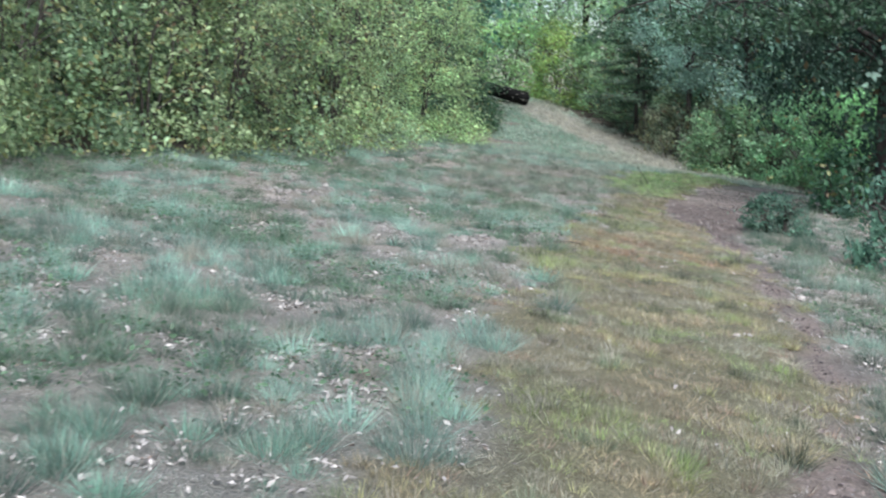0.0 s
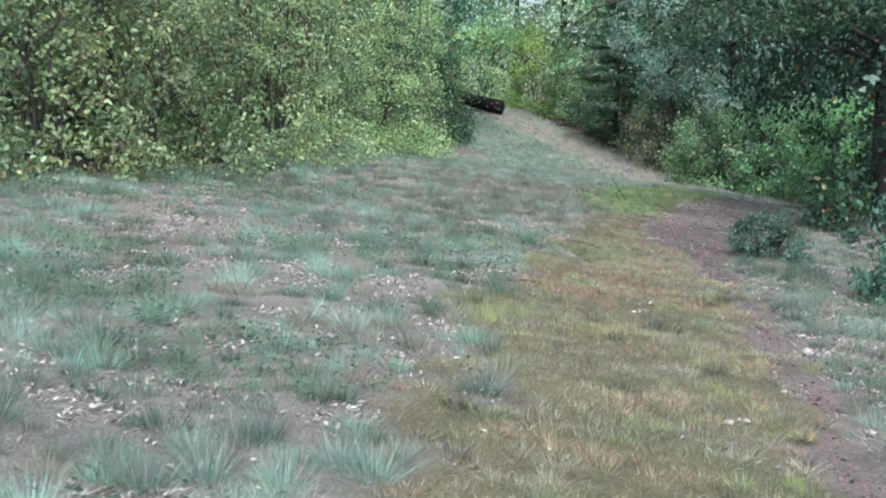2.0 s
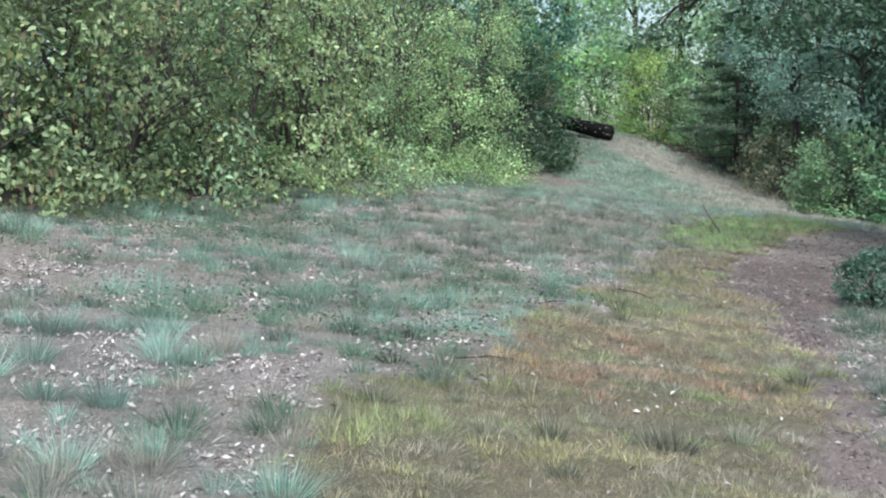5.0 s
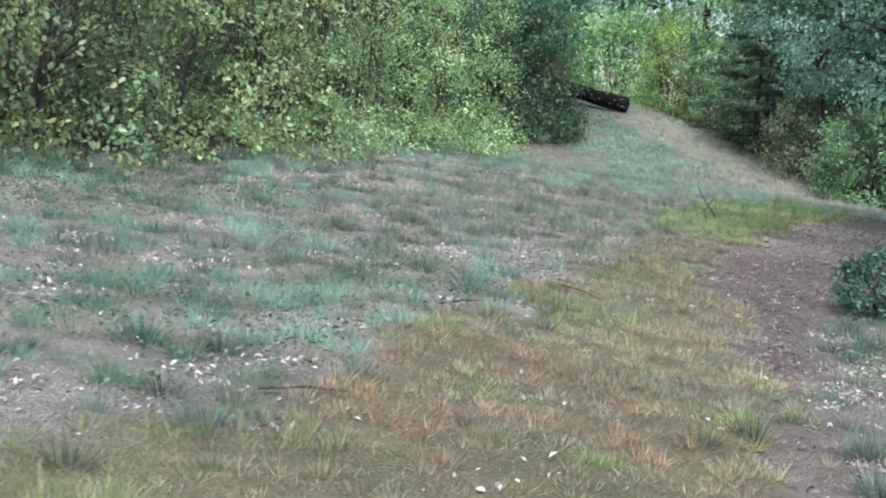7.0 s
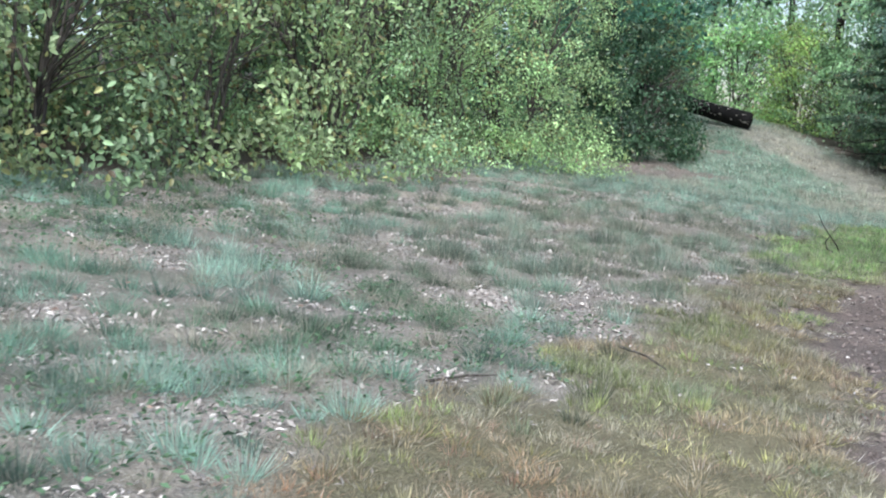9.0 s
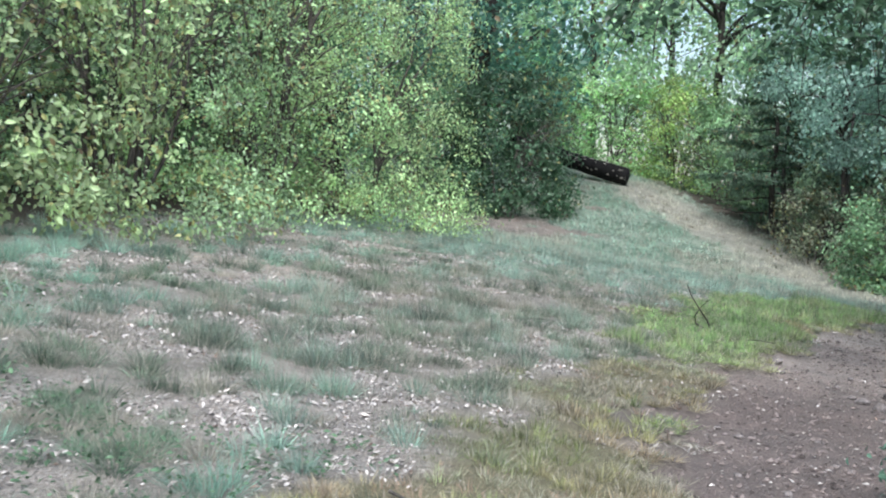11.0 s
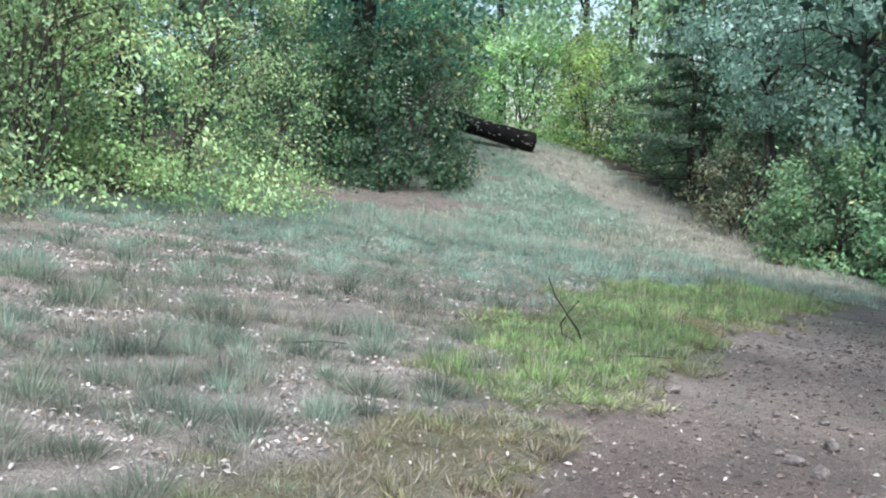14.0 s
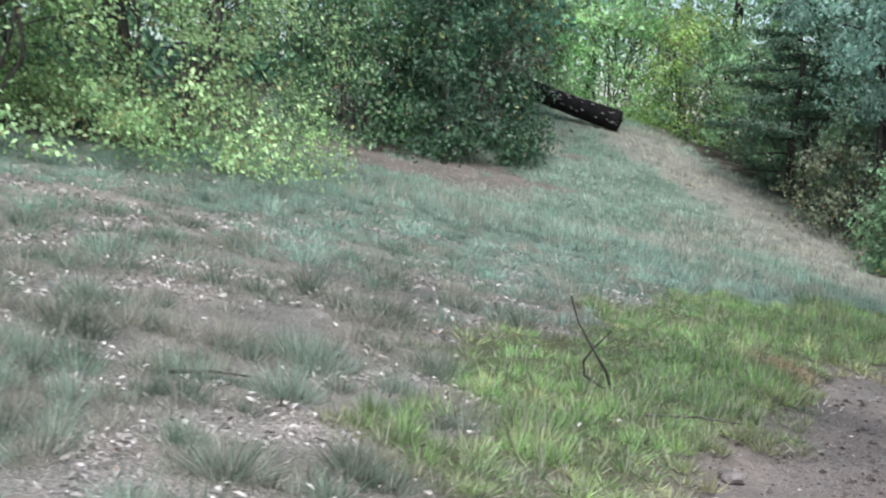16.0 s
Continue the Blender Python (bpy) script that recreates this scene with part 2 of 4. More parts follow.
def leaf_cloud(name, centre, facing, size, tint, material=None, slim=0.55, droop=0.3, ovate=False):
    """One small folded leaf at every centre, facing outward, hanging a little."""
    n = len(centre)
    out = unit(facing + rng.normal(0, 0.55, (n, 3)))
    along = unit(np.cross(out, rng.normal(0, 1, (n, 3))) + np.array([0, 0, -droop]))
    across = unit(np.cross(out, along))
    s = size[:, None]
    fold = out * s * rng.uniform(0.05, 0.22, (n, 1))
    if ovate:
        rows = [centre - along * s * 0.5, centre - along * s * 0.18 + across * s * slim * 0.5 + fold, centre + along * s * 0.2 + across * s * slim * 0.42 + fold,
                centre + along * s * 0.55, centre + along * s * 0.2 - across * s * slim * 0.42 + fold, centre - along * s * 0.18 - across * s * slim * 0.5 + fold]
        k, face = 6, np.array([[0, 1, 2, 3], [0, 3, 4, 5]])
    else:
        rows = [centre - along * s * 0.5, centre + across * s * slim * 0.5 + fold, centre + along * s * 0.5, centre - across * s * slim * 0.5 + fold]
        k, face = 4, np.array([[0, 1, 2], [0, 2, 3]])
    verts = np.stack(rows, 1).reshape(-1, 3)
    faces = (np.arange(n)[:, None, None] * k + face[None]).reshape(-1)
    return mesh_object(name, verts, faces, face.shape[1], material or LEAF, np.repeat(tint, k, 0))


def tube(points, radii, sides=7):
    """Verts and quads of a tapered, bent limb."""
    p = np.asarray(points, float)
    t = unit(np.gradient(p, axis=0))
    ref = np.array([0.31, 0.95, 0.05]) if abs(t[0][2]) > 0.6 else np.array([0.05, 0.1, 1.0])
    a = unit(np.cross(t, ref))
    b = np.cross(t, a)
    ang = np.linspace(0, 2 * np.pi, sides, endpoint=False)
    r = np.asarray(radii, float)[:, None, None]
    ring = p[:, None, :] + r * (np.cos(ang)[None, :, None] * a[:, None, :] + np.sin(ang)[None, :, None] * b[:, None, :])
    i, j = np.meshgrid(np.arange(len(p) - 1), np.arange(sides), indexing="ij")
    k = (j + 1) % sides
    quads = np.stack([i * sides + j, i * sides + k, (i + 1) * sides + k, (i + 1) * sides + j], -1).reshape(-1, 4)
    return ring.reshape(-1, 3), quads


def limbs_object(name, limbs, material, sides=7):
    vs, fs, base = [], [], 0
    for pts, radii in limbs:
        v, f = tube(pts, radii, sides)
        vs.append(v), fs.append(f + base)
        base += len(v)
    return mesh_object(name, np.vstack(vs), np.vstack(fs), 4, material, smooth=True)


def bent(start, end, sag, steps=6, jitter=0.04):
    s, e = np.array(start, float), np.array(end, float)
    t = np.linspace(0, 1, steps)[:, None]
    p = s + (e - s) * t + np.array([0, 0, 1]) * sag * (t * (1 - t) * 4)
    p[1:-1] += rng.normal(0, jitter * np.linalg.norm(e - s), (steps - 2, 3)) * 0.6
    return p


def tint_of(base, n, spread=0.18, yellow=0.0, warm=0.0):
    """Plant colours that drift from leaf to leaf, some turning yellow or brown."""
    c = np.array(base, float)[None, :] * np.array((1.3, 1.42, 1.54)) * (1 + rng.normal(0, spread, (n, 1)))
    y = rng.random(n) < yellow
    c[y] = np.array((0.44, 0.44, 0.2)) * rng.uniform(0.7, 1.25, (y.sum(), 1))
    w = rng.random(n) < warm
    c[w] = np.array((0.24, 0.18, 0.10)) * rng.uniform(0.6, 1.3, (w.sum(), 1))
    return np.clip(c, 0.005, 0.9)


def clump_points(n, clumps, centre, radii, low, spread, flat=0.75):
    """Points in clumps over the outside of a rounded mass, so that dark gaps stay between them."""
    d = unit(rng.normal(0, 1, (clumps, 3)))
    r = rng.uniform(0.45, 1.0, (clumps, 1)) ** 0.45
    lump = 1 + 0.22 * np.sin(3.1 * d[:, :1] + 5 * d[:, 1:2] + centre[0]) + 0.15 * np.sin(7 * d[:, 2:3] + 4 * d[:, :1] + centre[1])
    c = d * r * lump * np.array(radii)
    c = c[c[:, 2] > low]
    pick = rng.integers(0, len(c), n)
    size = rng.uniform(0.55, 1.3, len(c))[pick][:, None]
    off = rng.normal(0, 1, (n, 3)) * np.array([spread, spread, spread * flat]) * size
    return c[pick] + off + np.array(centre), unit(c[pick] / np.array(radii) + off * 0.7 / max(radii)), pick


def bush_points(n, clumps, radius, tall, spread, seed):
    """Clumps over a rounded bush that is full down to the ground."""
    z = np.where(rng.random(clumps) < 0.14, rng.uniform(0.0, 0.1, clumps), rng.uniform(0.02, 1.0, clumps))
    a = rng.uniform(0, 6.283, clumps)
    prof = np.sqrt(np.clip(1 - (np.maximum(0, z - 0.38) / 0.62) ** 2, 0, 1))
    lump = 1 + 0.16 * np.sin(2 * a + 5 * z + seed) + 0.12 * np.sin(5 * a - 8 * z + 2 * seed) + 0.06 * np.sin(9 * a + 13 * z)
    r = radius * prof * lump * rng.uniform(0.35, 1.0, clumps) ** 0.4
    c = np.stack([np.cos(a) * r, np.sin(a) * r, z * tall], 1)
    pick = rng.integers(0, clumps, n)
    size = rng.uniform(0.5, 1.35, clumps)[pick][:, None]
    off = rng.normal(0, 1, (n, 3)) * np.array([spread, spread, spread * 0.8]) * size
    out = c[pick] * np.array([1, 1, 0]) / radius + off * 0.6 / spread * 0.4
    return c[pick] + off, unit(out + np.array([0, 0, 0.25])), pick


def shrub(name, label, x, y, radius, tall, leaves, size, base, yellow=0.05, warm=0.02, clumps=170, spread=0.2, stems=9, group="", ovate=False, sparse=None):
    """A many-stemmed bush in leaf from the ground up."""
    z = float(height(x, y))
    root = tagged(new(name), label, "bush", group)
    root.location = (x, y, z)
    for i in range(stems):
        a, lean = rng.uniform(0, 6.28), rng.uniform(0.25, 0.9)
        end = (math.cos(a) * radius * lean, math.sin(a) * radius * lean, tall * rng.uniform(0.5, 0.9))
        pts = bent((math.cos(a) * 0.18, math.sin(a) * 0.18, -0.1), end, tall * 0.08, 7)
        limbs = [(pts, np.linspace(0.03, 0.007, 7) * (0.5 + radius * 0.25))]
        for _ in range(7):
            k = rng.integers(1, 6)
            b = a + rng.normal(0, 0.9)
            tip = pts[k] + np.array([math.cos(b), math.sin(b), rng.uniform(0.2, 0.9)]) * radius * rng.uniform(0.3, 0.75)
            limbs.append((bent(pts[k], tip, 0.08, 5), np.linspace(0.012, 0.003, 5)))
        under(limbs_object("stem", limbs, STEM, 4), root)
    c, face, pick = bush_points(leaves, clumps, radius, tall, spread, x + y)
    if sparse:
        turn = np.arctan2(c[:, 1], c[:, 0]) - radians(sparse[0])
        off = np.hypot((turn + math.pi) % (2 * math.pi) - math.pi, (c[:, 2] / tall - sparse[1]) * 2.6)
        thin = rng.random(leaves) < 0.55 * (1 - soft(off, 0.45, 1.0))
        c[thin, 2] = -9
    drop = height(x + c[:, 0], y + c[:, 1]) - z
    keep = c[:, 2] > rng.uniform(-0.02, 0.1, leaves)
    c[:, 2] += drop * np.clip(1 - c[:, 2] / (0.8 * tall), 0, 1)
    c, face, pick = c[keep], face[keep], pick[keep]
    n = len(c)
    tint = tint_of(base, n, 0.16, yellow, warm) * rng.uniform(0.55, 1.4, clumps)[pick][:, None]
    under(leaf_cloud("foliage", c, face, size * rng.uniform(0.55, 1.25, n), tint, ovate=ovate), root)
    return root


def tree(name, label, x, y, trunk_r, tall, crown_low, crown_r, leaves, size, base, yellow=0.03, warm=0.02, clumps=150, spread=0.4, lean=(0, 0), group="", droop=0.3, limbs_n=11):
    """A tapered trunk with limbs and a gappy crown of leaf clumps."""
    z = float(height(x, y))
    root = tagged(new(name), label, "tree", group)
    root.location = (x, y, z)
    top = np.array([lean[0] * tall, lean[1] * tall, tall * 0.93])
    p = bent((0, 0, -0.3), top, 0, 9, 0.012)
    r = np.linspace(trunk_r, trunk_r * 0.2, 9)
    r[0] *= 1.5
    under(limbs_object("trunk", [(p, r)], BARK, 11), root)
    for i in range(limbs_n):
        t = rng.uniform(min(0.7, (crown_low + 0.8) / tall), 0.9)
        s = p[0] + (top - p[0]) * t
        a = i * 2.4 + rng.uniform(0, 0.8)
        reach = crown_r * rng.uniform(0.65, 1.0) * (1.1 - 0.5 * t)
        e = s + np.array([math.cos(a) * reach, math.sin(a) * reach, tall * rng.uniform(0.02, 0.14)])
        pts = bent(s, e, tall * 0.03, 6)
        limbs = [(pts, np.linspace(trunk_r * 0.38, 0.012, 6))]
        for _ in range(3):
            k = rng.integers(2, 5)
            limbs.append((bent(pts[k], pts[k] + rng.normal(0, 0.3, 3) * crown_r, 0.05, 4), np.linspace(trunk_r * 0.12, 0.006, 4)))
        under(limbs_object("limb", limbs, BARK, 6), root)
    half = (tall - crown_low) / 2
    mid = np.array([lean[0] * tall * 0.7, lean[1] * tall * 0.7, crown_low + half])
    c, face, pick = clump_points(leaves, clumps, mid, (crown_r, crown_r, half * 1.08), -half * 1.2, spread)
    keep = c[:, 2] > 0.1
    c, face, pick = c[keep], face[keep], pick[keep]
    n = len(c)
    tint = tint_of(base, n, 0.16, yellow, warm) * rng.uniform(0.75, 1.25, max(pick) + 1)[pick][:, None]
    under(leaf_cloud("crown", c, face + np.array([0, 0, 0.3]), size * rng.uniform(0.6, 1.25, n), tint, droop=droop), root)
    return root


# ---- ground ----
def rolling_ground():
    far = np.array([16, 20, 28, 40, 60, 100, 180, 320, 600.0])
    gx = np.r_[-far[::-1] * 1.0, np.arange(-13.5, 15.6, 0.2), far[1:] * 1.0]
    gy = np.r_[-np.array([600, 320, 180, 100, 60, 36, 22, 14, 10.0]), np.arange(-8, 47, 0.18), 48, 50, 54, 60, 70, 90, 130, 220, 400, 700]
    X, Y = np.meshgrid(gx, gy)
    x, y = X.ravel(), Y.ravel()
    trail, hill, strip, green, drab, litter, right = zones(x, y)
    z = surface(x, y) - 0.05 * trail
    nx, ny = len(gx), len(gy)
    i, j = np.meshgrid(np.arange(ny - 1), np.arange(nx - 1), indexing="ij")
    q = np.stack([i * nx + j, i * nx + j + 1, (i + 1) * nx + j + 1, (i + 1) * nx + j], -1).reshape(-1, 4)
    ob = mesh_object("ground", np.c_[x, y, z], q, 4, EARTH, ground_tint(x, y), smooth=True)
    return tagged(ob, "grassy slope with a bare brown dirt trail", "ground", kind="structure")


rolling_ground()


# ---- grass ----
def blades(name, label, x, y, tall, spread, count, tint, width=0.006, lay=0.5):
    """Tufts of curved blades; every argument is one value for each tuft."""
    k = np.repeat(np.arange(len(x)), count)
    n = len(k)
    a, r = rng.uniform(0, 6.283, n), np.sqrt(rng.random(n)) * spread[k]
    bx, by = x[k] + np.cos(a) * r, y[k] + np.sin(a) * r
    bz = surface(bx, by) - 0.02
    edge = r / spread[k]
    h = tall[k] * rng.uniform(0.5, 1.15, n) * (1 - 0.35 * edge)
    la = a + rng.normal(0, 0.6, n)
    lean = h * (rng.uniform(0.05, 0.5, n) + 0.75 * edge) * lay
    w = np.broadcast_to(width, len(x))[k] * rng.uniform(0.6, 1.4, n) * (1 + 0.05 * np.maximum(0, by - 8))
    fa = rng.uniform(0, 6.283, n)
    sx, sy = np.cos(fa) * w, np.sin(fa) * w
    dx, dy = np.cos(la) * lean, np.sin(la) * lean
    base, o = np.stack([bx, by, bz], 1), np.zeros(n)
    side = np.stack([sx, sy, o], 1)
    tip = base + np.stack([dx, dy, h], 1)
    v = np.stack([base - side, base + side, tip], 1).reshape(-1, 3)
    ob = mesh_object(name, v, np.arange(3 * n), 3, BLADE, np.repeat(tint[k] * rng.uniform(0.7, 1.3, (n, 1)), 3, 0))
    return tagged(ob, label, "grass", kind="stuff")


def tufts(name, label, x, y, tall, spread, count, tint, width, straw_part=0.25, vary=0.4):
    """Rounded bunches of bent blades that fan out from a tight base; some blades are dead, and tips dry out."""
    k = np.repeat(np.arange(len(x)), count)
    n = len(k)
    a, e = rng.uniform(0, 6.283, n), np.sqrt(rng.random(n))
    ca, sa = np.cos(a), np.sin(a)
    r0, r1 = e * spread[k] * 0.5, e * spread[k] * rng.uniform(0.8, 2.0, n)
    h = tall[k] * (1.05 - 0.55 * e ** 2) * rng.uniform(0.5, 1.15, n)
    bx, by = x[k] + ca * r0, y[k] + sa * r0
    base = np.stack([bx, by, surface(bx, by) - 0.015], 1)
    out = np.stack([ca, sa, np.zeros(n)], 1)
    tip = base + out * (r1 - r0)[:, None] + np.array([0, 0, 1.0]) * h[:, None] + rng.normal(0, 1, (n, 3)) * np.array([0.13, 0.13, 0.0]) * h[:, None]
    fa = rng.uniform(0, 6.283, n)
    w = np.broadcast_to(width, len(x))[k] * rng.uniform(0.6, 1.4, n) * (1 + 0.05 * np.maximum(0, by - 8))
    side = np.stack([np.cos(fa) * w, np.sin(fa) * w, np.zeros(n)], 1)
    v = np.stack([base - side, base + side, tip], 1).reshape(-1, 3)
    c = tint[k] * rng.uniform(1 - vary, 1 + vary, (n, 1))
    dead = rng.random(n) < straw_part
    c[dead] = c[dead] * 0.25 + np.array((0.58, 0.54, 0.46)) * 0.75 * rng.uniform(0.6, 1.25, (dead.sum(), 1))
    c3 = np.repeat(c, 3, 0).reshape(n, 3, 3)
    c3[:, 2] = c3[:, 2] * 0.82 + np.array((0.52, 0.52, 0.45)) * 0.18
    return tagged(mesh_object(name, v, np.arange(3 * n), 3, BLADE, c3.reshape(-1, 3)), label, "grass", kind="stuff")


def scatter(n, x0, x1, y0, y1):
    return rng.uniform(x0, x1, n), rng.uniform(y0, y1, n)


def open_ground(x, y):
    right = np.interp(y, [-5, 10, 18, 22, 30, 35, 38, 41], [6, 8, 9.3, 10.4, 10.6, 10.5, 9.6, 8.6])
    return (x > np.interp(y, BUSH_Y, BUSH_X) - 0.95) & (x < right + 0.3)


def in_view(x, y):
    """The wedge of slope that the walk looks over."""
    return (x > -2.9 - 0.32 * (y + 6.5) - 1.0) & (x < -1.5 + 0.78 * (y + 6.5) * 0.8) & open_ground(x, y)


LUSH = [(-0.45, 4.75, 0.5), (-0.8, 3.9, 0.55), (-1.2, 2.6, 0.4), (1.2, 8.3, 0.5), (2.0, 10.6, 0.6), (-1.9, -1.2, 0.5)]
RUSTY = [(0.5, 5.2, 0.8), (1.3, 5.6, 0.6), (0.05, 5.5, 0.95), (0.75, 6.6, 0.6), (-0.4, 5.1, 0.5)]


def meadow():
    # blue-green fescue: full soft tufts, thinner where dead leaves lie
    cell = 0.155
    gx, gy = np.meshgrid(np.arange(-6.8, 9.5, cell), np.arange(-4.5, 25, cell))
    x, y = gx.ravel() + rng.uniform(-0.1, 0.1, gx.size), gy.ravel() + rng.uniform(-0.1, 0.1, gx.size)
    trail, hill, strip, green, drab, litter, right = zones(x, y)
    p = (1 - trail) * (strip < 0.35) * (1 - 0.34 * litter * (1 - 0.5 * drab)) * (0.80 + 0.3 * wave(x, y, 2.6, 51) + 0.15 * drab) * (1 - 0.8 * straw(x, y))
    dt = x - np.interp(y, TRAIL_Y, TRAIL_X) - np.interp(y, TRAIL_Y, TRAIL_W)
    p = p * (1 - 0.95 * gaps(x, y) * (1 - 0.6 * soft(y, 17, 20)) * (0.55 + 0.45 * soft(y, 1.5, 5)))
    p = p * ~((x > np.interp(y, EDGE_Y, EDGE_X) + 0.4) & (dt < 0.1) & (y < 23))
    p = np.maximum(p, 0.05 * (strip > 0.3) * (1 - green) * (1 - trail))
    p = np.maximum(p, ((dt > 0.1) & (dt < 1.2) & (y > 8.5) & (y < 15.5) & (trail < 0.2)) * 0.9)
    ok = (rng.random(len(x)) < p) & in_view(x, y)
    x, y, drab, right, strip = x[ok], y[ok], drab[ok], right[ok], strip[ok]
    v = wave(x, y, 2.2, 52)
    tint = shade(((0.215, 0.40, 0.305),), ((0.37, 0.58, 0.48), soft(v, 0.5, 0.8)), ((0.15, 0.27, 0.175), soft(v, 0.45, 0.15)), ((0.21, 0.24, 0.185), drab * 0.65), ((0.32, 0.47, 0.40), soft(y, 17.8, 20) * 0.85), ((0.33, 0.49, 0.41), (1 - soft(y, 1, 4.5)) * 0.25), ((0.22, 0.26, 0.20), right * 0.5), ((0.23, 0.27, 0.16), (strip > 0.3) * 0.9))
    tint *= np.where(rng.random(len(x)) < 0.38, rng.uniform(0.38, 0.65, len(x)), rng.uniform(0.75, 1.45, len(x)))[:, None]
    dt = x - np.interp(y, TRAIL_Y, TRAIL_X)
    w = np.interp(y, TRAIL_Y, TRAIL_W)
    lush = (dt > w + 0.1) & (dt < w + 1.2) & (y > 8) & (y < 15.5)
    tint[lush] = np.array((0.085, 0.17, 0.12)) * rng.uniform(0.8, 1.2, (lush.sum(), 1))
    dry = rng.random(len(x)) < 0.14
    tint[dry] = np.array((0.42, 0.40, 0.33)) * rng.uniform(0.8, 1.15, (dry.sum(), 1))
    big = rng.random(len(x)) ** 1.4
    tall = (0.075 + 0.115 * big) * (0.85 + 0.3 * v) * np.where(y > 17, 0.85, 1)
    spread = 0.065 + 0.105 * big
    count = (70 + 120 * big) * np.where(y > 16, 0.55, 1) * np.where(y < 6, 1.3, 1)
    tufts("fescue_tufts", "blue-green bunch grass in soft uneven tufts", x, y, tall, spread, count.astype(int), tint, 0.0018, 0.15)
    # short filler between the tufts
    x, y = scatter(15000, -6.8, 9.5, -4.5, 24)
    trail, hill, strip, green, drab, litter, right = zones(x, y)
    ok = (rng.random(len(x)) < (1 - trail) * (1 - 0.85 * strip) * (1 - 0.5 * litter)) & in_view(x, y)
    x, y, drab, right = x[ok], y[ok], drab[ok], right[ok]
    tint = shade(((0.17, 0.30, 0.23),), ((0.33, 0.36, 0.30), wave(x, y, 2.9, 71) * 0.6), ((0.28, 0.275, 0.235), drab * 0.8), ((0.30, 0.30, 0.24), right * 0.6))
    blades("thin_grass", "short thin grass between the tufts", x, y, rng.uniform(0.03, 0.075, len(x)), rng.uniform(0.05, 0.13, len(x)), rng.integers(14, 26, len(x)), tint, 0.0019, 1.0)
    x, y = scatter(26000, -3.5, 5.5, 7, 19)
    trail, hill, strip, green, drab, litter, right = zones(x, y)
    ok = (rng.random(len(x)) < drab * (1 - 0.55 * litter) * (1 - 0.75 * gaps(x, y))) & in_view(x, y)
    x, y = x[ok], y[ok]
    tint = shade(((0.30, 0.30, 0.25),), ((0.38, 0.36, 0.33), wave(x, y, 4.2, 72) * 0.7), ((0.20, 0.235, 0.165), soft(wave(x, y, 3.1, 73), 0.5, 0.8))) * rng.uniform(0.6, 1.35, (len(x), 1))
    tufts("grey_grass", "fine grey-olive grass with dead upright stems", x, y, rng.uniform(0.04, 0.12, len(x)), rng.uniform(0.05, 0.11, len(x)), rng.integers(14, 24, len(x)), tint, 0.0019, 0.35, 0.5)
    # sparse grass beside and behind the walk
    x, y = scatter(9000, -7, 9, -9, 22)
    trail, hill, strip, green, drab, litter, right = zones(x, y)
    ok = (rng.random(len(x)) < 1 - trail) & ~in_view(x, y) & open_ground(x, y)
    x, y = x[ok], y[ok]
    tint = shade(((0.19, 0.29, 0.22),), ((0.36, 0.36, 0.29), wave(x, y, 2.9, 71))) * rng.uniform(0.5, 1.4, (len(x), 1))
    blades("verge_grass", "sparse tufts of dry green grass beside the trail", x, y, rng.uniform(0.05, 0.12, len(x)), rng.uniform(0.06, 0.14, len(x)), rng.integers(12, 20, len(x)), tint, 0.006, 1.0)
    # matted dead grass lying flat among the tufts
    x, y = scatter(36000, -6.6, 8.5, -4.3, 20)
    y = np.where(rng.random(len(x)) < 0.3, rng.uniform(-4, 8, len(x)), y)
    trail, hill, strip, green, drab, litter, right = zones(x, y)
    ok = (rng.random(len(x)) < (1 - trail) * (1 - 0.9 * strip) * (0.22 + 0.35 * litter + 0.45 * gaps(x, y) + 0.3 * right + 0.35 * (1 - soft(y, 2, 5)))) & in_view(x, y)
    x, y = x[ok], y[ok]
    tint = np.array((0.74, 0.70, 0.65)) * rng.uniform(0.3, 1.25, (len(x), 1))
    blades("dead_grass", "pale matted dead grass lying between the tufts", x, y, rng.uniform(0.025, 0.055, len(x)), rng.uniform(0.06, 0.15, len(x)), rng.integers(11, 19, len(x)), tint, 0.0026, 2.6)
    # yellow strip beside the trail
    x, y = scatter(74000, -4.5, 8, -4.5, 23)
    trail, hill, strip, green, drab, litter, right = zones(x, y)
    ok = (rng.random(len(x)) < strip * (0.5 + 0.5 * wave(x, y, 2.4, 55))) & (y < 23)
    x, y, green = x[ok], y[ok], green[ok]
    v, u = wave(x, y, 2.6, 56), wave(x, y, 4.6, 57)
    tint = shade(((0.45, 0.45, 0.20),), ((0.30, 0.42, 0.14), soft(v, 0.4, 0.65)), ((0.43, 0.33, 0.245), soft(u, 0.5, 0.75) * 0.75), ((0.40, 0.37, 0.31), soft(u, 0.5, 0.2) * 0.8), ((0.24, 0.42, 0.15), green * 0.95), ((0.46, 0.47, 0.24), green * (rng.random(len(x)) < 0.22) * 0.8), ((0.15, 0.21, 0.09), green * (rng.random(len(x)) < 0.18) * 0.9))
    ruddy = (rng.random(len(x)) < 0.14) & (green < 0.3)
    tint[ruddy] = np.array((0.40, 0.285, 0.215))
    red = 0.75 * (1 - soft(np.hypot(x - 5.42, (y - 17.7) * 0.8), 0.05, 0.38))
    for rx_, ry_, rr in RUSTY:
        red = np.maximum(red, 0.85 * wave(x, y, 6.0, 80) * (1 - soft(np.hypot(x - rx_, (y - ry_) * 0.7), rr * 0.3, rr)))
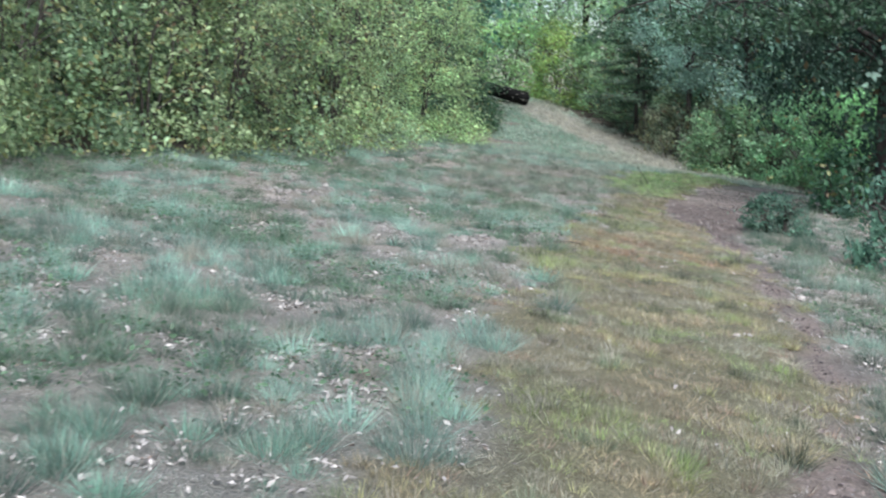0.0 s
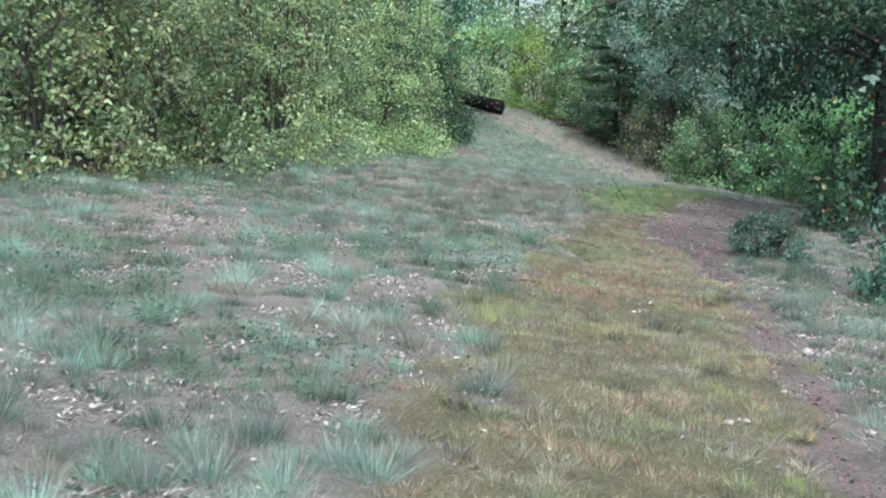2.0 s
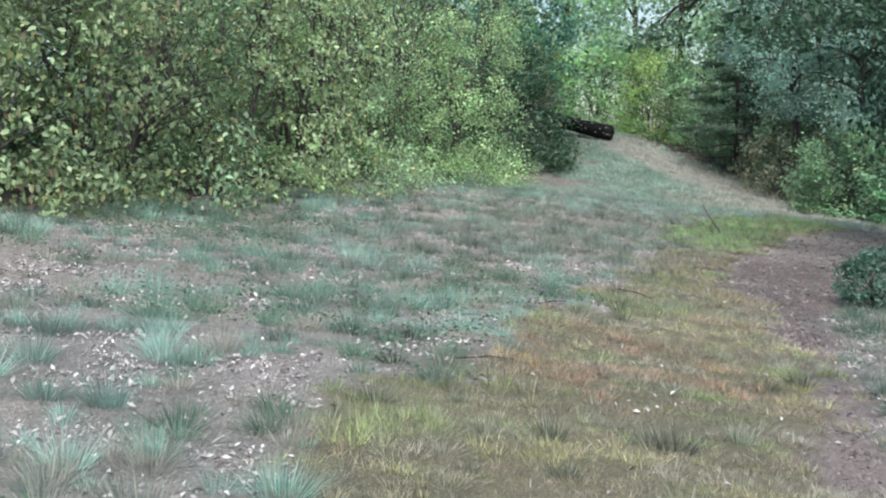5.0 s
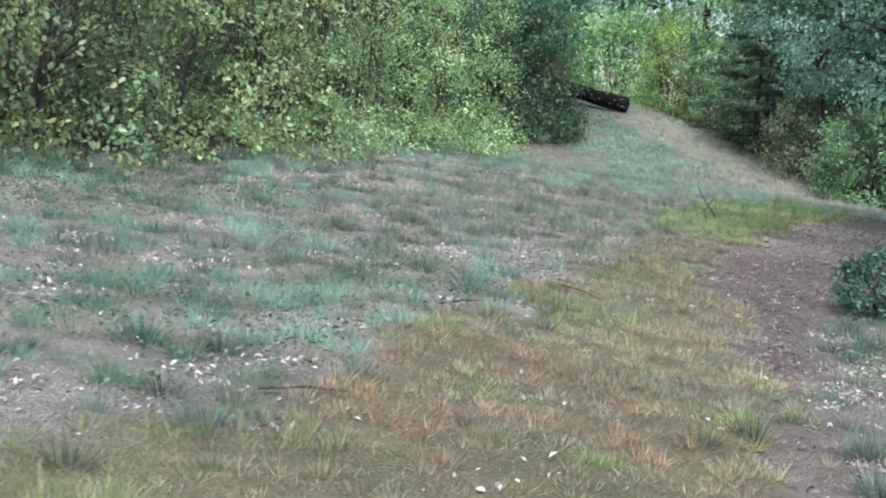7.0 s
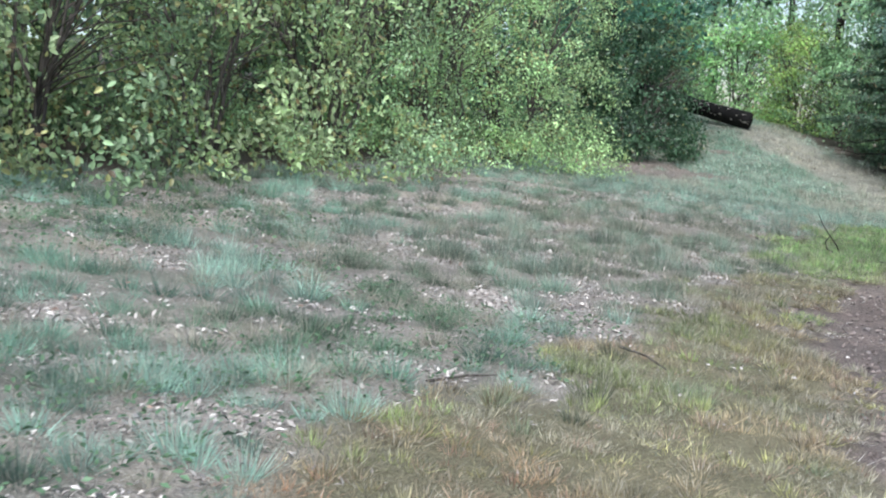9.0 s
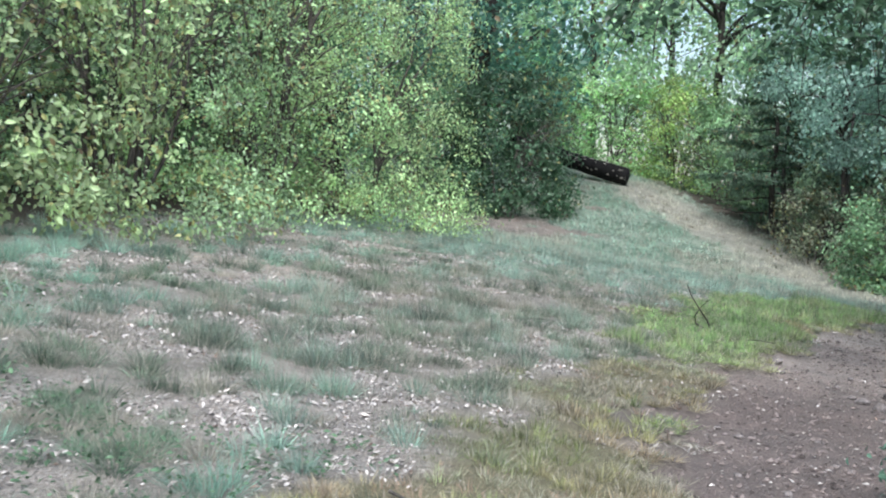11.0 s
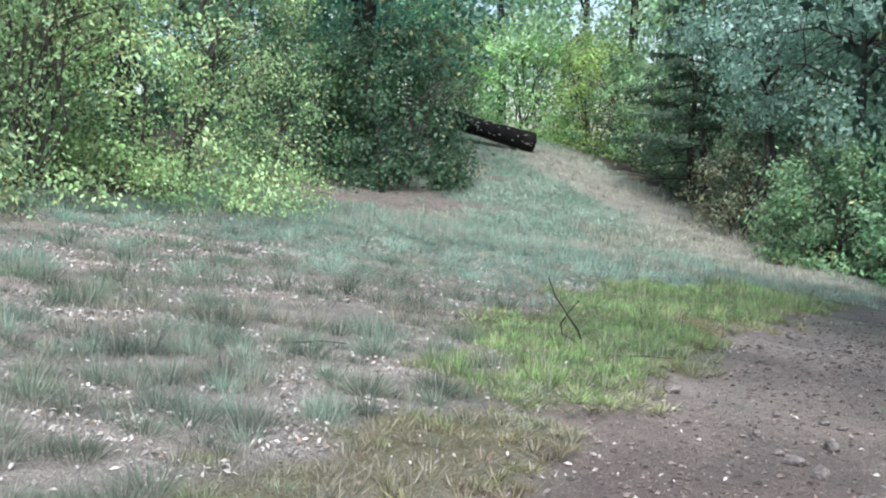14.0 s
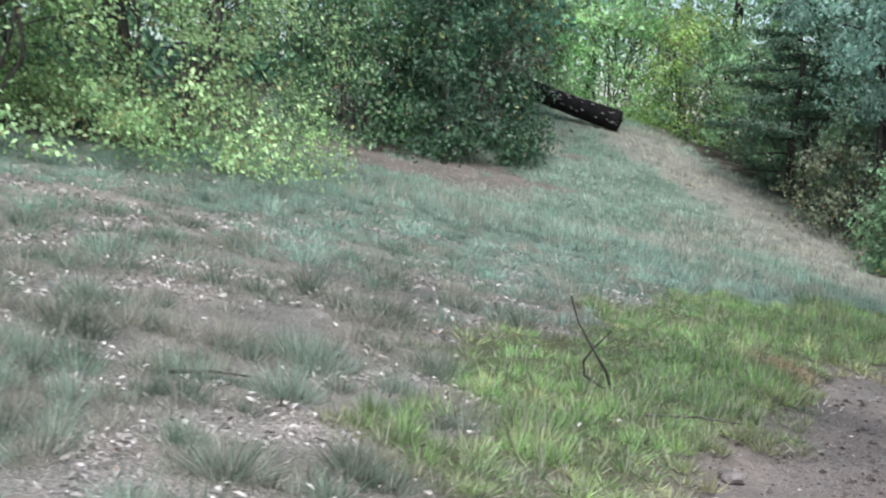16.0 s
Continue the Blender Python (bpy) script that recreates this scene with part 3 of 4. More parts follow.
    tint = tint * (1 - red[:, None]) + np.array((0.46, 0.25, 0.16)) * red[:, None]
    lime = np.zeros(len(x))
    for lx, ly, lr in LUSH:
        lime = np.maximum(lime, 1 - soft(np.hypot(x - lx, (y - ly) * 0.8) + 0.3 * (wave(x, y, 7, 81) - 0.5), lr * 0.5, lr))
    tint = tint * (1 - 0.8 * lime[:, None]) + np.array((0.30, 0.37, 0.15)) * 0.8 * lime[:, None]
    tint *= (rng.uniform(0.55, 1.55, len(x)) * (0.85 + 0.3 * wave(x, y, 3.6, 78)) * (1 + 0.1 * green) * (1 - 0.28 * soft(y, 8, 11) * (1 - green)))[:, None]
    tall = rng.uniform(0.03, 0.085, len(x)) * (0.75 + 0.6 * wave(x, y, 5.0, 77)) * (1 + 0.35 * lime) * (1 + 1.0 * green * wave(x, y, 2.6, 79))
    tufts("yellow_grass", "short yellow-green grass strip with reddish dry stems", x, y, tall, rng.uniform(0.05, 0.12, len(x)), rng.integers(30, 50, len(x)), tint, np.where(y < 5, 0.0022, 0.0029), 0.24, 0.5)
    # the far slope
    x, y = scatter(16000, -3, 11, 22, 44)
    trail, hill, strip, green, drab, litter, right = zones(x, y)
    ok = (rng.random(len(x)) < (1 - 0.55 * hill) * (0.4 + 0.6 * wave(x, y, 1.4, 58)) * (1 - straw(x, y))) & open_ground(x, y)
    x, y, hill = x[ok], y[ok], hill[ok]
    tint = shade(((0.27, 0.43, 0.335),), ((0.40, 0.55, 0.46), soft(wave(x, y, 1.7, 59), 0.45, 0.7)), ((0.46, 0.44, 0.37), soft(wave(x, y, 1.4, 60), 0.5, 0.75) * 0.8), ((0.56, 0.54, 0.46), hill * 0.85)) * rng.uniform(0.6, 1.4, (len(x), 1))
    tufts("slope_grass", "pale green grass over the rising far slope", x, y, rng.uniform(0.08, 0.2, len(x)), rng.uniform(0.06, 0.16, len(x)), rng.integers(11, 21, len(x)), tint, 0.0036, 0.3)
    # broad low weeds among the tufts
    x, y = scatter(60000, -6.5, 4, -4, 14)
    trail, hill, strip, green, drab, litter, right = zones(x, y)
    ok = (wave(x, y, 1.3, 61) > 0.53 + 0.15 * (1 - soft(y, 0.5, 4))) & (strip + trail < 0.15) & in_view(x, y) & (drab < 0.5)
    x, y = x[ok], y[ok]
    c = np.c_[x, y, surface(x, y) + rng.uniform(0.01, 0.08, len(x))]
    ob = leaf_cloud("low_weeds", c, np.tile((0, 0, 1.4), (len(x), 1)), rng.uniform(0.02, 0.045, len(x)), tint_of((0.10, 0.165, 0.085), len(x)), droop=0)
    tagged(ob, "small dark green weed leaves spreading between tufts", "weeds", kind="stuff")


def dead_leaves():
    x, y = scatter(480000, -6.5, 9, -4.5, 21)
    trail, hill, strip, green, drab, litter, right = zones(x, y)
    heap = heaps(x, y, litter)
    p = np.where(trail > 0.4, 0.4, 1) * np.clip(heap + 0.09 * litter + 0.3 * right * (0.2 + gaps(x, y)) + 0.02, 0, 1) * (1 - 0.94 * soft(strip, 0.1, 0.6)) * np.where(trail > 0.4, 0.2, 1)
    ok = (rng.random(len(x)) < p) & in_view(x, y)
    fx, fy = scatter(9000, 0.3, 5.2, 30.8, 35.2)
    far = rng.random(9000) < straw(fx, fy) * 0.6
    x, y, trail = np.r_[x[ok], fx[far]], np.r_[y[ok], fy[far]], np.r_[trail[ok], np.zeros(far.sum())]
    n = len(x)
    c = np.c_[x, y, surface(x, y) - 0.05 * trail + rng.uniform(0.004, 0.03, n)]
    tint = np.array((0.66, 0.61, 0.575)) * rng.uniform(0.3, 1.1, (n, 1))
    red = rng.random(n) < 0.06
    tint[red] = np.array((0.30, 0.22, 0.18)) * rng.uniform(0.6, 1.2, (red.sum(), 1))
    ob = leaf_cloud("leaf_litter", c, np.tile((0, 0, 1.25), (n, 1)), 0.014 + 0.036 * rng.random(n) ** 1.8, tint, LITTER, 0.42, 0.0)
    tagged(ob, "pale dry fallen leaves lying between the tufts", "leaf litter", kind="stuff")


meadow()
dead_leaves()


def trail_grit():
    """Crumbs of earth, bark and gravel that roughen the bare trail."""
    n = 11000
    y = rng.uniform(-4, 24, n)
    y = np.where(rng.random(n) < 0.6, rng.uniform(7, 20, n), y)
    x = np.interp(y, TRAIL_Y, TRAIL_X) + rng.normal(0, 0.62, n) * np.interp(y, TRAIL_Y, TRAIL_W) * 1.25
    trail = zones(x, y)[0]
    ok = rng.random(n) < trail + 0.1
    x, y, trail = x[ok], y[ok], trail[ok]
    n = len(x)
    r = 0.004 + 0.016 * rng.random(n) ** 4 + 0.004 * rng.random(n)
    c = np.c_[x, y, surface(x, y) - 0.05 * trail + r * 0.3]
    dirs = np.array([(1, 0, 0), (0, 1, 0), (-1, 0, 0), (0, -1, 0), (0, 0, 0.7), (0, 0, -0.7)], float)
    v = (c[:, None, :] + dirs[None] * (r[:, None, None] * rng.uniform(0.5, 1.5, (n, 6, 1)))).reshape(-1, 3)
    face = np.array([(0, 1, 4), (1, 2, 4), (2, 3, 4), (3, 0, 4)])
    f = (np.arange(n)[:, None, None] * 6 + face[None]).reshape(-1)
    tint = np.array((0.25, 0.205, 0.188)) * rng.uniform(0.2, 1.05, (n, 1))
    pale = rng.random(n) < 0.02
    tint[pale] = np.array((0.48, 0.44, 0.40)) * rng.uniform(0.7, 1.2, (pale.sum(), 1))
    ob = mesh_object("trail_grit", v, f, 3, LITTER, np.repeat(tint, 6, 0))
    tagged(ob, "crumbs of earth, bark and gravel on the trail", "gravel", kind="stuff")


trail_grit()

# ---- the long hedge of bushes ----
OLIVE, LIME, DEEP = (0.265, 0.315, 0.155), (0.325, 0.405, 0.19), (0.185, 0.25, 0.13)
HEDGE = [(-7.25, 6.1, 1.95, 4.2, OLIVE, 0.09, 0.08, None), (-6.4, 9.1, 1.95, 4.5, DEEP, 0.11, 0.08, None), (-4.8, 11.0, 1.85, 4.3, OLIVE, 0.1, 0.078, None), (-3.85, 13.2, 1.95, 4.7, DEEP, 0.1, 0.074, (-60, 0.25)),
         (-2.85, 15.5, 2.0, 4.5, OLIVE, 0.12, 0.074, None), (-1.95, 18.0, 2.0, 4.8, (0.23, 0.30, 0.16), 0.13, 0.066, (-70, 0.36)), (-0.85, 20.2, 1.9, 4.7, (0.275, 0.365, 0.175), 0.14, 0.064, (-80, 0.42)), (0.42, 22.2, 1.75, 4.9, LIME, 0.08, 0.062, None)]
for hx, hy, hr, ht, col, yel, sz, gap in HEDGE:
    # Leaf colours are brightened in place of sunlight, strongest in mid-hedge.
    col = tuple(v * (1.22 if hy > 21 else 1.4 if hy > 14 else 1.08) for v in col)
    lime = hy > 19
    shrub("hedge_bush", "tall bright yellow-green bush with fine dense leaves" if lime else "tall dense olive-green bush with yellowing leaves", hx, hy, hr, ht,
          31000 if hy > 17 else 16500, sz * (0.92 if hy > 17 else 1), col, yel, 0.03, 360, 0.15, 16 if gap else 11, "bushes along the meadow", ovate=hy < 17, sparse=gap)
for hx, hy, hh in ((-9.8, 11, 8), (-7.4, 16, 8.5), (-5.2, 21, 9), (-2.8, 25.5, 9.5)):
    tree("hedge_tree", "leafy green tree rising behind the bushes", hx, hy, 0.14, hh, 0.6, 2.6, 9000, 0.14, OLIVE, 0.08, 0.03, 160, 0.4, group="trees behind the bushes")

# ---- the dark bush and tree beside the log ----
shrub("dark_bush", "dark green bush with low sweeping branches over bare soil", 3.2, 35.3, 1.6, 3.3, 11000, 0.12, (0.065, 0.115, 0.06), 0.02, 0.005, 150, 0.2)
shrub("dark_bush", "dark green bush under the old tree", 1.2, 35.2, 1.5, 3.0, 8000, 0.11, (0.09, 0.155, 0.07), 0.03, 0.01, 110, 0.22)
tree("old_tree", "old tree with a dark leaning trunk and deep green crown", 2.4, 37.6, 0.36, 13, 3.0, 4.2, 15000, 0.22, (0.12, 0.235, 0.16), 0.02, 0.02, 170, 0.5, (0.07, 0))

# ---- trees and bushes along the far edge of the slope ----
EDGE = [(10.2, 41.2, 1.6, 3.4, (0.16, 0.23, 0.12)), (11.6, 38.6, 1.6, 3.2, (0.12, 0.17, 0.105)), (12.2, 35.4, 1.7, 3.2, (0.16, 0.19, 0.12)), (12.4, 32.2, 1.6, 2.5, (0.17, 0.18, 0.12)),
        (12.4, 29.0, 1.7, 2.6, (0.10, 0.15, 0.085)), (12.3, 25.9, 1.7, 2.7, (0.14, 0.25, 0.125)), (12.0, 22.9, 1.6, 2.6, (0.19, 0.31, 0.145)), (13.4, 20.4, 1.5, 2.8, (0.24, 0.38, 0.14))]
for ex, ey, er, et, col in EDGE:
    # Leaf colour is lifted to offset shade, most between y 28 and 36.
    col = tuple(v * (1.5 if ey < 24 else 1.25 if ey < 28 else 2.0 if ey < 36 else 1.4) for v in col)
    shrub("edge_bush", "light green bush at the wood's edge" if col[1] > 0.25 else "dark shrub at the wood's edge", ex, ey, er, et, 7000, 0.12, col, 0.02, 0.03, 75, 0.17, group="shrubs at the wood's edge")
tree("silver_tree", "small tree with silvery blue-green leaves", 12.0, 30.4, 0.11, 6.4, 1.9, 2.2, 9500, 0.13, (0.215, 0.30, 0.23), 0, 0, 60, 0.26)
tree("silver_tree", "slim tree with silvery blue-green leaves", 11.1, 33.2, 0.1, 6.6, 2.6, 1.7, 8500, 0.12, (0.23, 0.325, 0.245), 0, 0, 48, 0.24)

shrub("edge_bush", "fresh green bush at the foot of the slope", 11.0, 29.3, 1.25, 2.2, 7000, 0.1, (0.19, 0.29, 0.15), 0.03, 0.02, 70, 0.17, group="shrubs at the wood's edge")
shrub("edge_bush", "brownish twiggy bush at the wood's edge", 10.6, 33.6, 1.1, 1.7, 3500, 0.09, (0.25, 0.26, 0.16), 0.06, 0.12, 60, 0.16, group="shrubs at the wood's edge")


def juniper(x, y, tall, radius):
    """A dark evergreen with tiers of level boughs and bare twigs low down."""
    z = float(height(x, y))
    root = tagged(new("juniper_tree"), "dark evergreen with tiers of level boughs and bare lower twigs", "tree")
    root.location = (x, y, z)
    p = bent((0, 0, -0.2), (0.1, 0.05, tall), 0, 8, 0.01)
    under(limbs_object("trunk", [(p, np.linspace(0.1, 0.02, 8))], BARK, 9), root)
    cs = []
    for i in range(34):
        t = 0.12 + 0.86 * i / 33
        s0 = p[0] + (p[-1] - p[0]) * t
        a = i * 2.4 + rng.uniform(-0.3, 0.3)
        reach = radius * (1.08 - t) ** 0.6 * rng.uniform(0.75, 1.15)
        tip = s0 + np.array([math.cos(a) * reach, math.sin(a) * reach, reach * rng.uniform(-0.12, 0.18)])
        pts = bent(s0, tip, -0.06, 6)
        limbs = [(pts, np.linspace(0.024, 0.005, 6))]
        for k in range(2, 6):
            for side in (-1, 1):
                b = a + side * rng.uniform(0.6, 1.1)
                end = pts[k] + np.array([math.cos(b), math.sin(b), rng.uniform(-0.05, 0.15)]) * reach * 0.38
                limbs.append((bent(pts[k], end, 0, 4), np.linspace(0.008, 0.003, 4)))
                if t > 0.26:
                    cs += [pts[k], end, (pts[k] + end) / 2]
        under(limbs_object("bough", limbs, BARK, 5), root)
    cs = np.array(cs)
    n = 15000
    pick = rng.integers(0, len(cs), n)
    c = cs[pick] + rng.normal(0, 1, (n, 3)) * np.array((0.1, 0.1, 0.045))
    out = unit(c * np.array((1, 1, 0)) + 1e-6) + np.array((0, 0, 0.9))
    under(leaf_cloud("foliage", c, out, rng.uniform(0.06, 0.14, n), tint_of((0.085, 0.135, 0.08), n, 0.25, 0.01, 0.03), slim=0.35), root)


juniper(10.35, 36.6, 5.2, 1.7)
WOOD = [(13.6, 37.5, 12), (15.5, 33, 12), (15.6, 27.5, 12), (16.0, 22.5, 11), (11.0, 46, 12), (7.5, 52, 13), (3.5, 49, 13), (-1.5, 44, 12), (-5, 38, 11), (-7.5, 31, 10), (15, 44, 13), (19, 39, 13),
        (20, 30, 13), (-3, 54, 14), (11.5, 57, 15), (20, 50, 15), (5, 60, 15), (24, 24, 12), (20, 19, 11), (-9, 46, 14)]
for i, (wx, wy, wh) in enumerate(WOOD):
    col = ((0.20, 0.31, 0.21), (0.24, 0.34, 0.20), (0.27, 0.385, 0.28))[i % 3]
    near = i < 4 or i in (11, 12)
    # Crowns behind the log: sunlit haze is put into a paler leaf colour.
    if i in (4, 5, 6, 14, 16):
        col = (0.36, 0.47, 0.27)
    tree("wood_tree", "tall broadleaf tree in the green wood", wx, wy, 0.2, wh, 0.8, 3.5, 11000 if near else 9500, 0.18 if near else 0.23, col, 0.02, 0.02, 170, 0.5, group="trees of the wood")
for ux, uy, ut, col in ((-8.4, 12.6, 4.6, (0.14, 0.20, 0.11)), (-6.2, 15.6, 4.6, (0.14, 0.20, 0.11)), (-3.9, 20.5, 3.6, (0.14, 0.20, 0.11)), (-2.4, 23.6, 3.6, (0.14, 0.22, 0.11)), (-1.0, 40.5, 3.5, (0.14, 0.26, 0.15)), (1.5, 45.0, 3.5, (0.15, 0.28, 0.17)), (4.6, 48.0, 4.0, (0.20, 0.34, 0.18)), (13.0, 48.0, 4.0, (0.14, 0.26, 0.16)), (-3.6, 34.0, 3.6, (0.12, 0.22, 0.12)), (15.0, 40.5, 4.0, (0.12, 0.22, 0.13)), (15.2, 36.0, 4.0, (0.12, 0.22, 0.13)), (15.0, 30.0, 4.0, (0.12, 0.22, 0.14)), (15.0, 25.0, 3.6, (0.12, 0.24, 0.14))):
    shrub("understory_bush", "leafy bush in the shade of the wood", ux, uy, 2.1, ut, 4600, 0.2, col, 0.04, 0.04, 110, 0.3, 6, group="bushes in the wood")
# The sunlight on this first bush is in its very pale leaf colour.
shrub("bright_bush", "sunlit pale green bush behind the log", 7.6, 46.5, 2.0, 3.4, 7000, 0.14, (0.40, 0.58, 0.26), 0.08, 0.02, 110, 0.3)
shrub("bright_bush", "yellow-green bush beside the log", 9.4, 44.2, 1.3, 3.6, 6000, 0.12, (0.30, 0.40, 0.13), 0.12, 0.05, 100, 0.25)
shrub("tan_bush", "drying bush with tan leaves behind the log", 4.6, 42.8, 1.2, 2.8, 4500, 0.12, (0.26, 0.31, 0.19), 0.08, 0.25, 90, 0.2)

# ---- the dark tree and the low plants by the trail ----
tree("shade_tree", "dark cedar-like tree with a straight brown trunk", 9.7, 17.4, 0.19, 9, 1.3, 2.9, 21000, 0.15, (0.035, 0.065, 0.042), 0, 0.03, 260, 0.36, droop=0.9, limbs_n=16)
shrub("trail_shrub", "low leafy green shrub beside the trail", 4.65, 7.3, 0.7, 1.25, 2300, 0.085, (0.13, 0.23, 0.15), 0.01, 0.0, 55, 0.11, 7, ovate=True)
shrub("low_shrub", "knee-high dark green leafy shrub at the trail's edge", 4.3, 10.5, 0.46, 0.55, 2400, 0.05, (0.095, 0.17, 0.11), 0.0, 0.0, 45, 0.08, 6, ovate=True)
shrub("sapling", "young dark-leaved sapling by the trail", 7.5, 14.8, 0.55, 1.15, 700, 0.13, (0.055, 0.12, 0.06), 0.02, 0.02, 40, 0.14, 5, ovate=True)


def sprig(parent, x, y, z, n, tint):
    """A spray of large pale leaves on a thin drooping shoot."""
    o = np.array(parent.location)
    p = np.array([x, y, z]) - o
    shoot = bent(p + np.array([0.7, 0.5, 0.35]), p + np.array([-0.25, -0.2, -0.1]), 0.12, 6)
    stalk = limbs_object("shoot", [(shoot, np.linspace(0.012, 0.003, 6))], STEM, 5)
    under(stalk, parent)
    c = shoot[rng.integers(2, 6, n)] + rng.normal(0, 0.1, (n, 3))
    for i in range(n):
        under(leaf_cloud("leaf", c[i:i + 1], np.array([(-0.3, -0.9, 0.8)]), rng.uniform(0.1, 0.17, 1), tint_of(tint, 1, 0.12), slim=0.8, ovate=True), stalk)


SHADE = bpy.data.objects["shade_tree"]
sprig(SHADE, 8.35, 14.9, 2.25, 16, (0.36, 0.48, 0.36))
sprig(SHADE, 8.9, 15.3, 2.5, 22, (0.14, 0.24, 0.09))
sprig(SHADE, 8.9, 15.2, 0.35, 10, (0.33, 0.45, 0.36))


def dead_tree(x, y, tall):
    z = float(height(x, y))
    root = tagged(new("dead_tree"), "bare grey dead tree with tangled twigs", "tree")
    root.location = (x, y, z)
    p = bent((0, 0, -0.2), (0.15, -0.1, tall), 0, 8, 0.02)
    under(limbs_object("trunk", [(p, np.linspace(0.07, 0.015, 8))], GREY_WOOD, 8), root)
    for i in range(13):
        k = int(rng.integers(2, 8))
        a = i * 2.4 + rng.uniform(0, 1)
        e = p[k] + np.array([math.cos(a), math.sin(a), rng.uniform(-0.1, 0.5)]) * rng.uniform(0.6, 1.5)
        pts = bent(p[k], e, 0.1, 6, 0.06)
        limbs = [(pts, np.linspace(0.022, 0.006, 6))]
        for _ in range(5):
            j = int(rng.integers(2, 6))
            limbs.append((bent(pts[j], pts[j] + rng.normal(0, 0.3, 3), 0.03, 4), np.linspace(0.009, 0.003, 4)))
        under(limbs_object("limb", limbs, GREY_WOOD, 5), root)


GREY_WOOD = bark_material("grey_dead_wood", (0.05, 0.048, 0.046), (0.15, 0.142, 0.138), 16)
dead_tree(11.3, 33.9, 5.4)
dead_tree(10.75, 37.0, 5.0)


def overhanging_oak():
    """An oak to the side of the trail whose long limb hangs over it."""
    x, y = 9.8, 12.4
    z = float(height(x, y))
    root = tagged(new("oak_tree"), "oak with a long leafy limb over the trail", "tree")
    root.location = (x, y, z)
    under(limbs_object("trunk", [(bent((0, 0, -0.3), (0.3, -0.2, 9), 0, 8, 0.01), np.linspace(0.3, 0.1, 8))], BARK, 11), root)
    cs = []
    for start, end in (((0.1, 0, 4.3), (-6.2, 3.4, 3.35 - z)), ((0.1, 0, 4.9), (-4.2, 5.2, 3.35 - z)), ((0.1, 0, 4.4), (-4.6, 1.6, 3.35 - z))):
        pts = bent(start, end, 0.35, 9, 0.015)
        limbs = [(pts, np.linspace(0.1, 0.012, 9))]
        for k in range(3, 9):
            for _ in range(4):
                tip = pts[k] + np.array([rng.normal(0, 0.5), rng.normal(0, 0.5), -rng.uniform(0.4, 1.05)])
                limbs.append((bent(pts[k], tip, 0.12, 5), np.linspace(0.014, 0.003, 5)))
                cs.append(tip)
                cs.append((tip + pts[k]) / 2)
        under(limbs_object("limb", limbs, BARK, 6), root)
    cs = np.array(cs)
    pick = rng.integers(0, len(cs), 3400)
    c = cs[pick] + rng.normal(0, 0.16, (3400, 3))
    c[:, 2] = np.maximum(c[:, 2], 2.72 - z + rng.uniform(0, 0.25, 3400))
    under(leaf_cloud("foliage", c, np.tile((0, -0.4, 1.0), (3400, 1)), rng.uniform(0.07, 0.14, 3400), tint_of((0.048, 0.09, 0.045), 3400, 0.2), ovate=True), root)


overhanging_oak()


# ---- the charred log ----
def fallen_log():
    root = tagged(new("fallen_log"), "charred black fallen log with pale bark scars", "log")
    a, b = np.array([3.7, 40.15, 2.72]), np.array([7.12, 40.3, 1.87])
    root.location = a
    n = 26
    p = (b - a)[None] * np.linspace(0, 1, n)[:, None]
    p[:, 2] += 0.03 * np.sin(np.linspace(0, 5, n))
    v, f = tube(p, 0.245 + 0.02 * np.sin(np.linspace(0, 9, n)) + np.linspace(0.02, -0.01, n), 18)
    v = v + rng.normal(0, 0.008, v.shape)
    under(mesh_object("bark", v, f, 4, LOG_BARK, smooth=True), root)
    ring = v[-18:]
    cap = np.vstack([ring, ring.mean(0)[None] + np.array([0.012, 0, 0])])
    under(mesh_object("cut_end", cap, np.array([[i, (i + 1) % 18, 18] for i in range(18)]), 3, LOG_END), root)
    for k in range(48):
        t, ang = 1 - 0.9 * rng.random() ** 1.3, rng.uniform(-0.6, 1.3)
        t = min(t, 0.985)
        c = (b - a) * t + np.array([0, -math.cos(ang) * 0.262, math.sin(ang) * 0.262])
        L, w = rng.uniform(0.02, 0.085), rng.uniform(0.008, 0.026)
        u = (b - a) / np.linalg.norm(b - a)
        side = np.array([0, math.sin(ang), math.cos(ang)])
        nrm = np.array([0, -math.cos(ang), math.sin(ang)])
        q = np.array([c - u * L, c + side * w, c + u * L * 0.8, c - side * w * 0.8, c + nrm * 0.012])
        under(mesh_object("bark_scar", q, np.array([[0, 1, 4], [1, 2, 4], [2, 3, 4], [3, 0, 4]]), 3, LOG_SCAR), root)


fallen_log()


# ---- small things on the ground ----
def stone(name, label, x, y, r, flat, material, group=""):
    bm = bmesh.new()
    bmesh.ops.create_icosphere(bm, subdivisions=2, radius=1)
    ax = rng.uniform(0.7, 1.3, 3)
    for v in bm.verts:
        d = v.co.normalized()
        k = 1 + 0.16 * math.sin(4 * d.x + x * 9) + 0.12 * math.sin(5 * d.y + y * 7 + 3 * d.z)
        v.co = Vector((d.x * ax[0], d.y * ax[1], d.z * flat)) * r * k
    me = bpy.data.meshes.new(name)
    bm.to_mesh(me)
    bm.free()
    me.materials.append(material)
    ob = new(name, me)
    tr = float(zones(np.array([x]), np.array([y]))[0][0])
    ob.location = (x, y, float(height(x, y)) - 0.05 * tr + r * flat * 0.45)
    return tagged(ob, label, "stone", group)


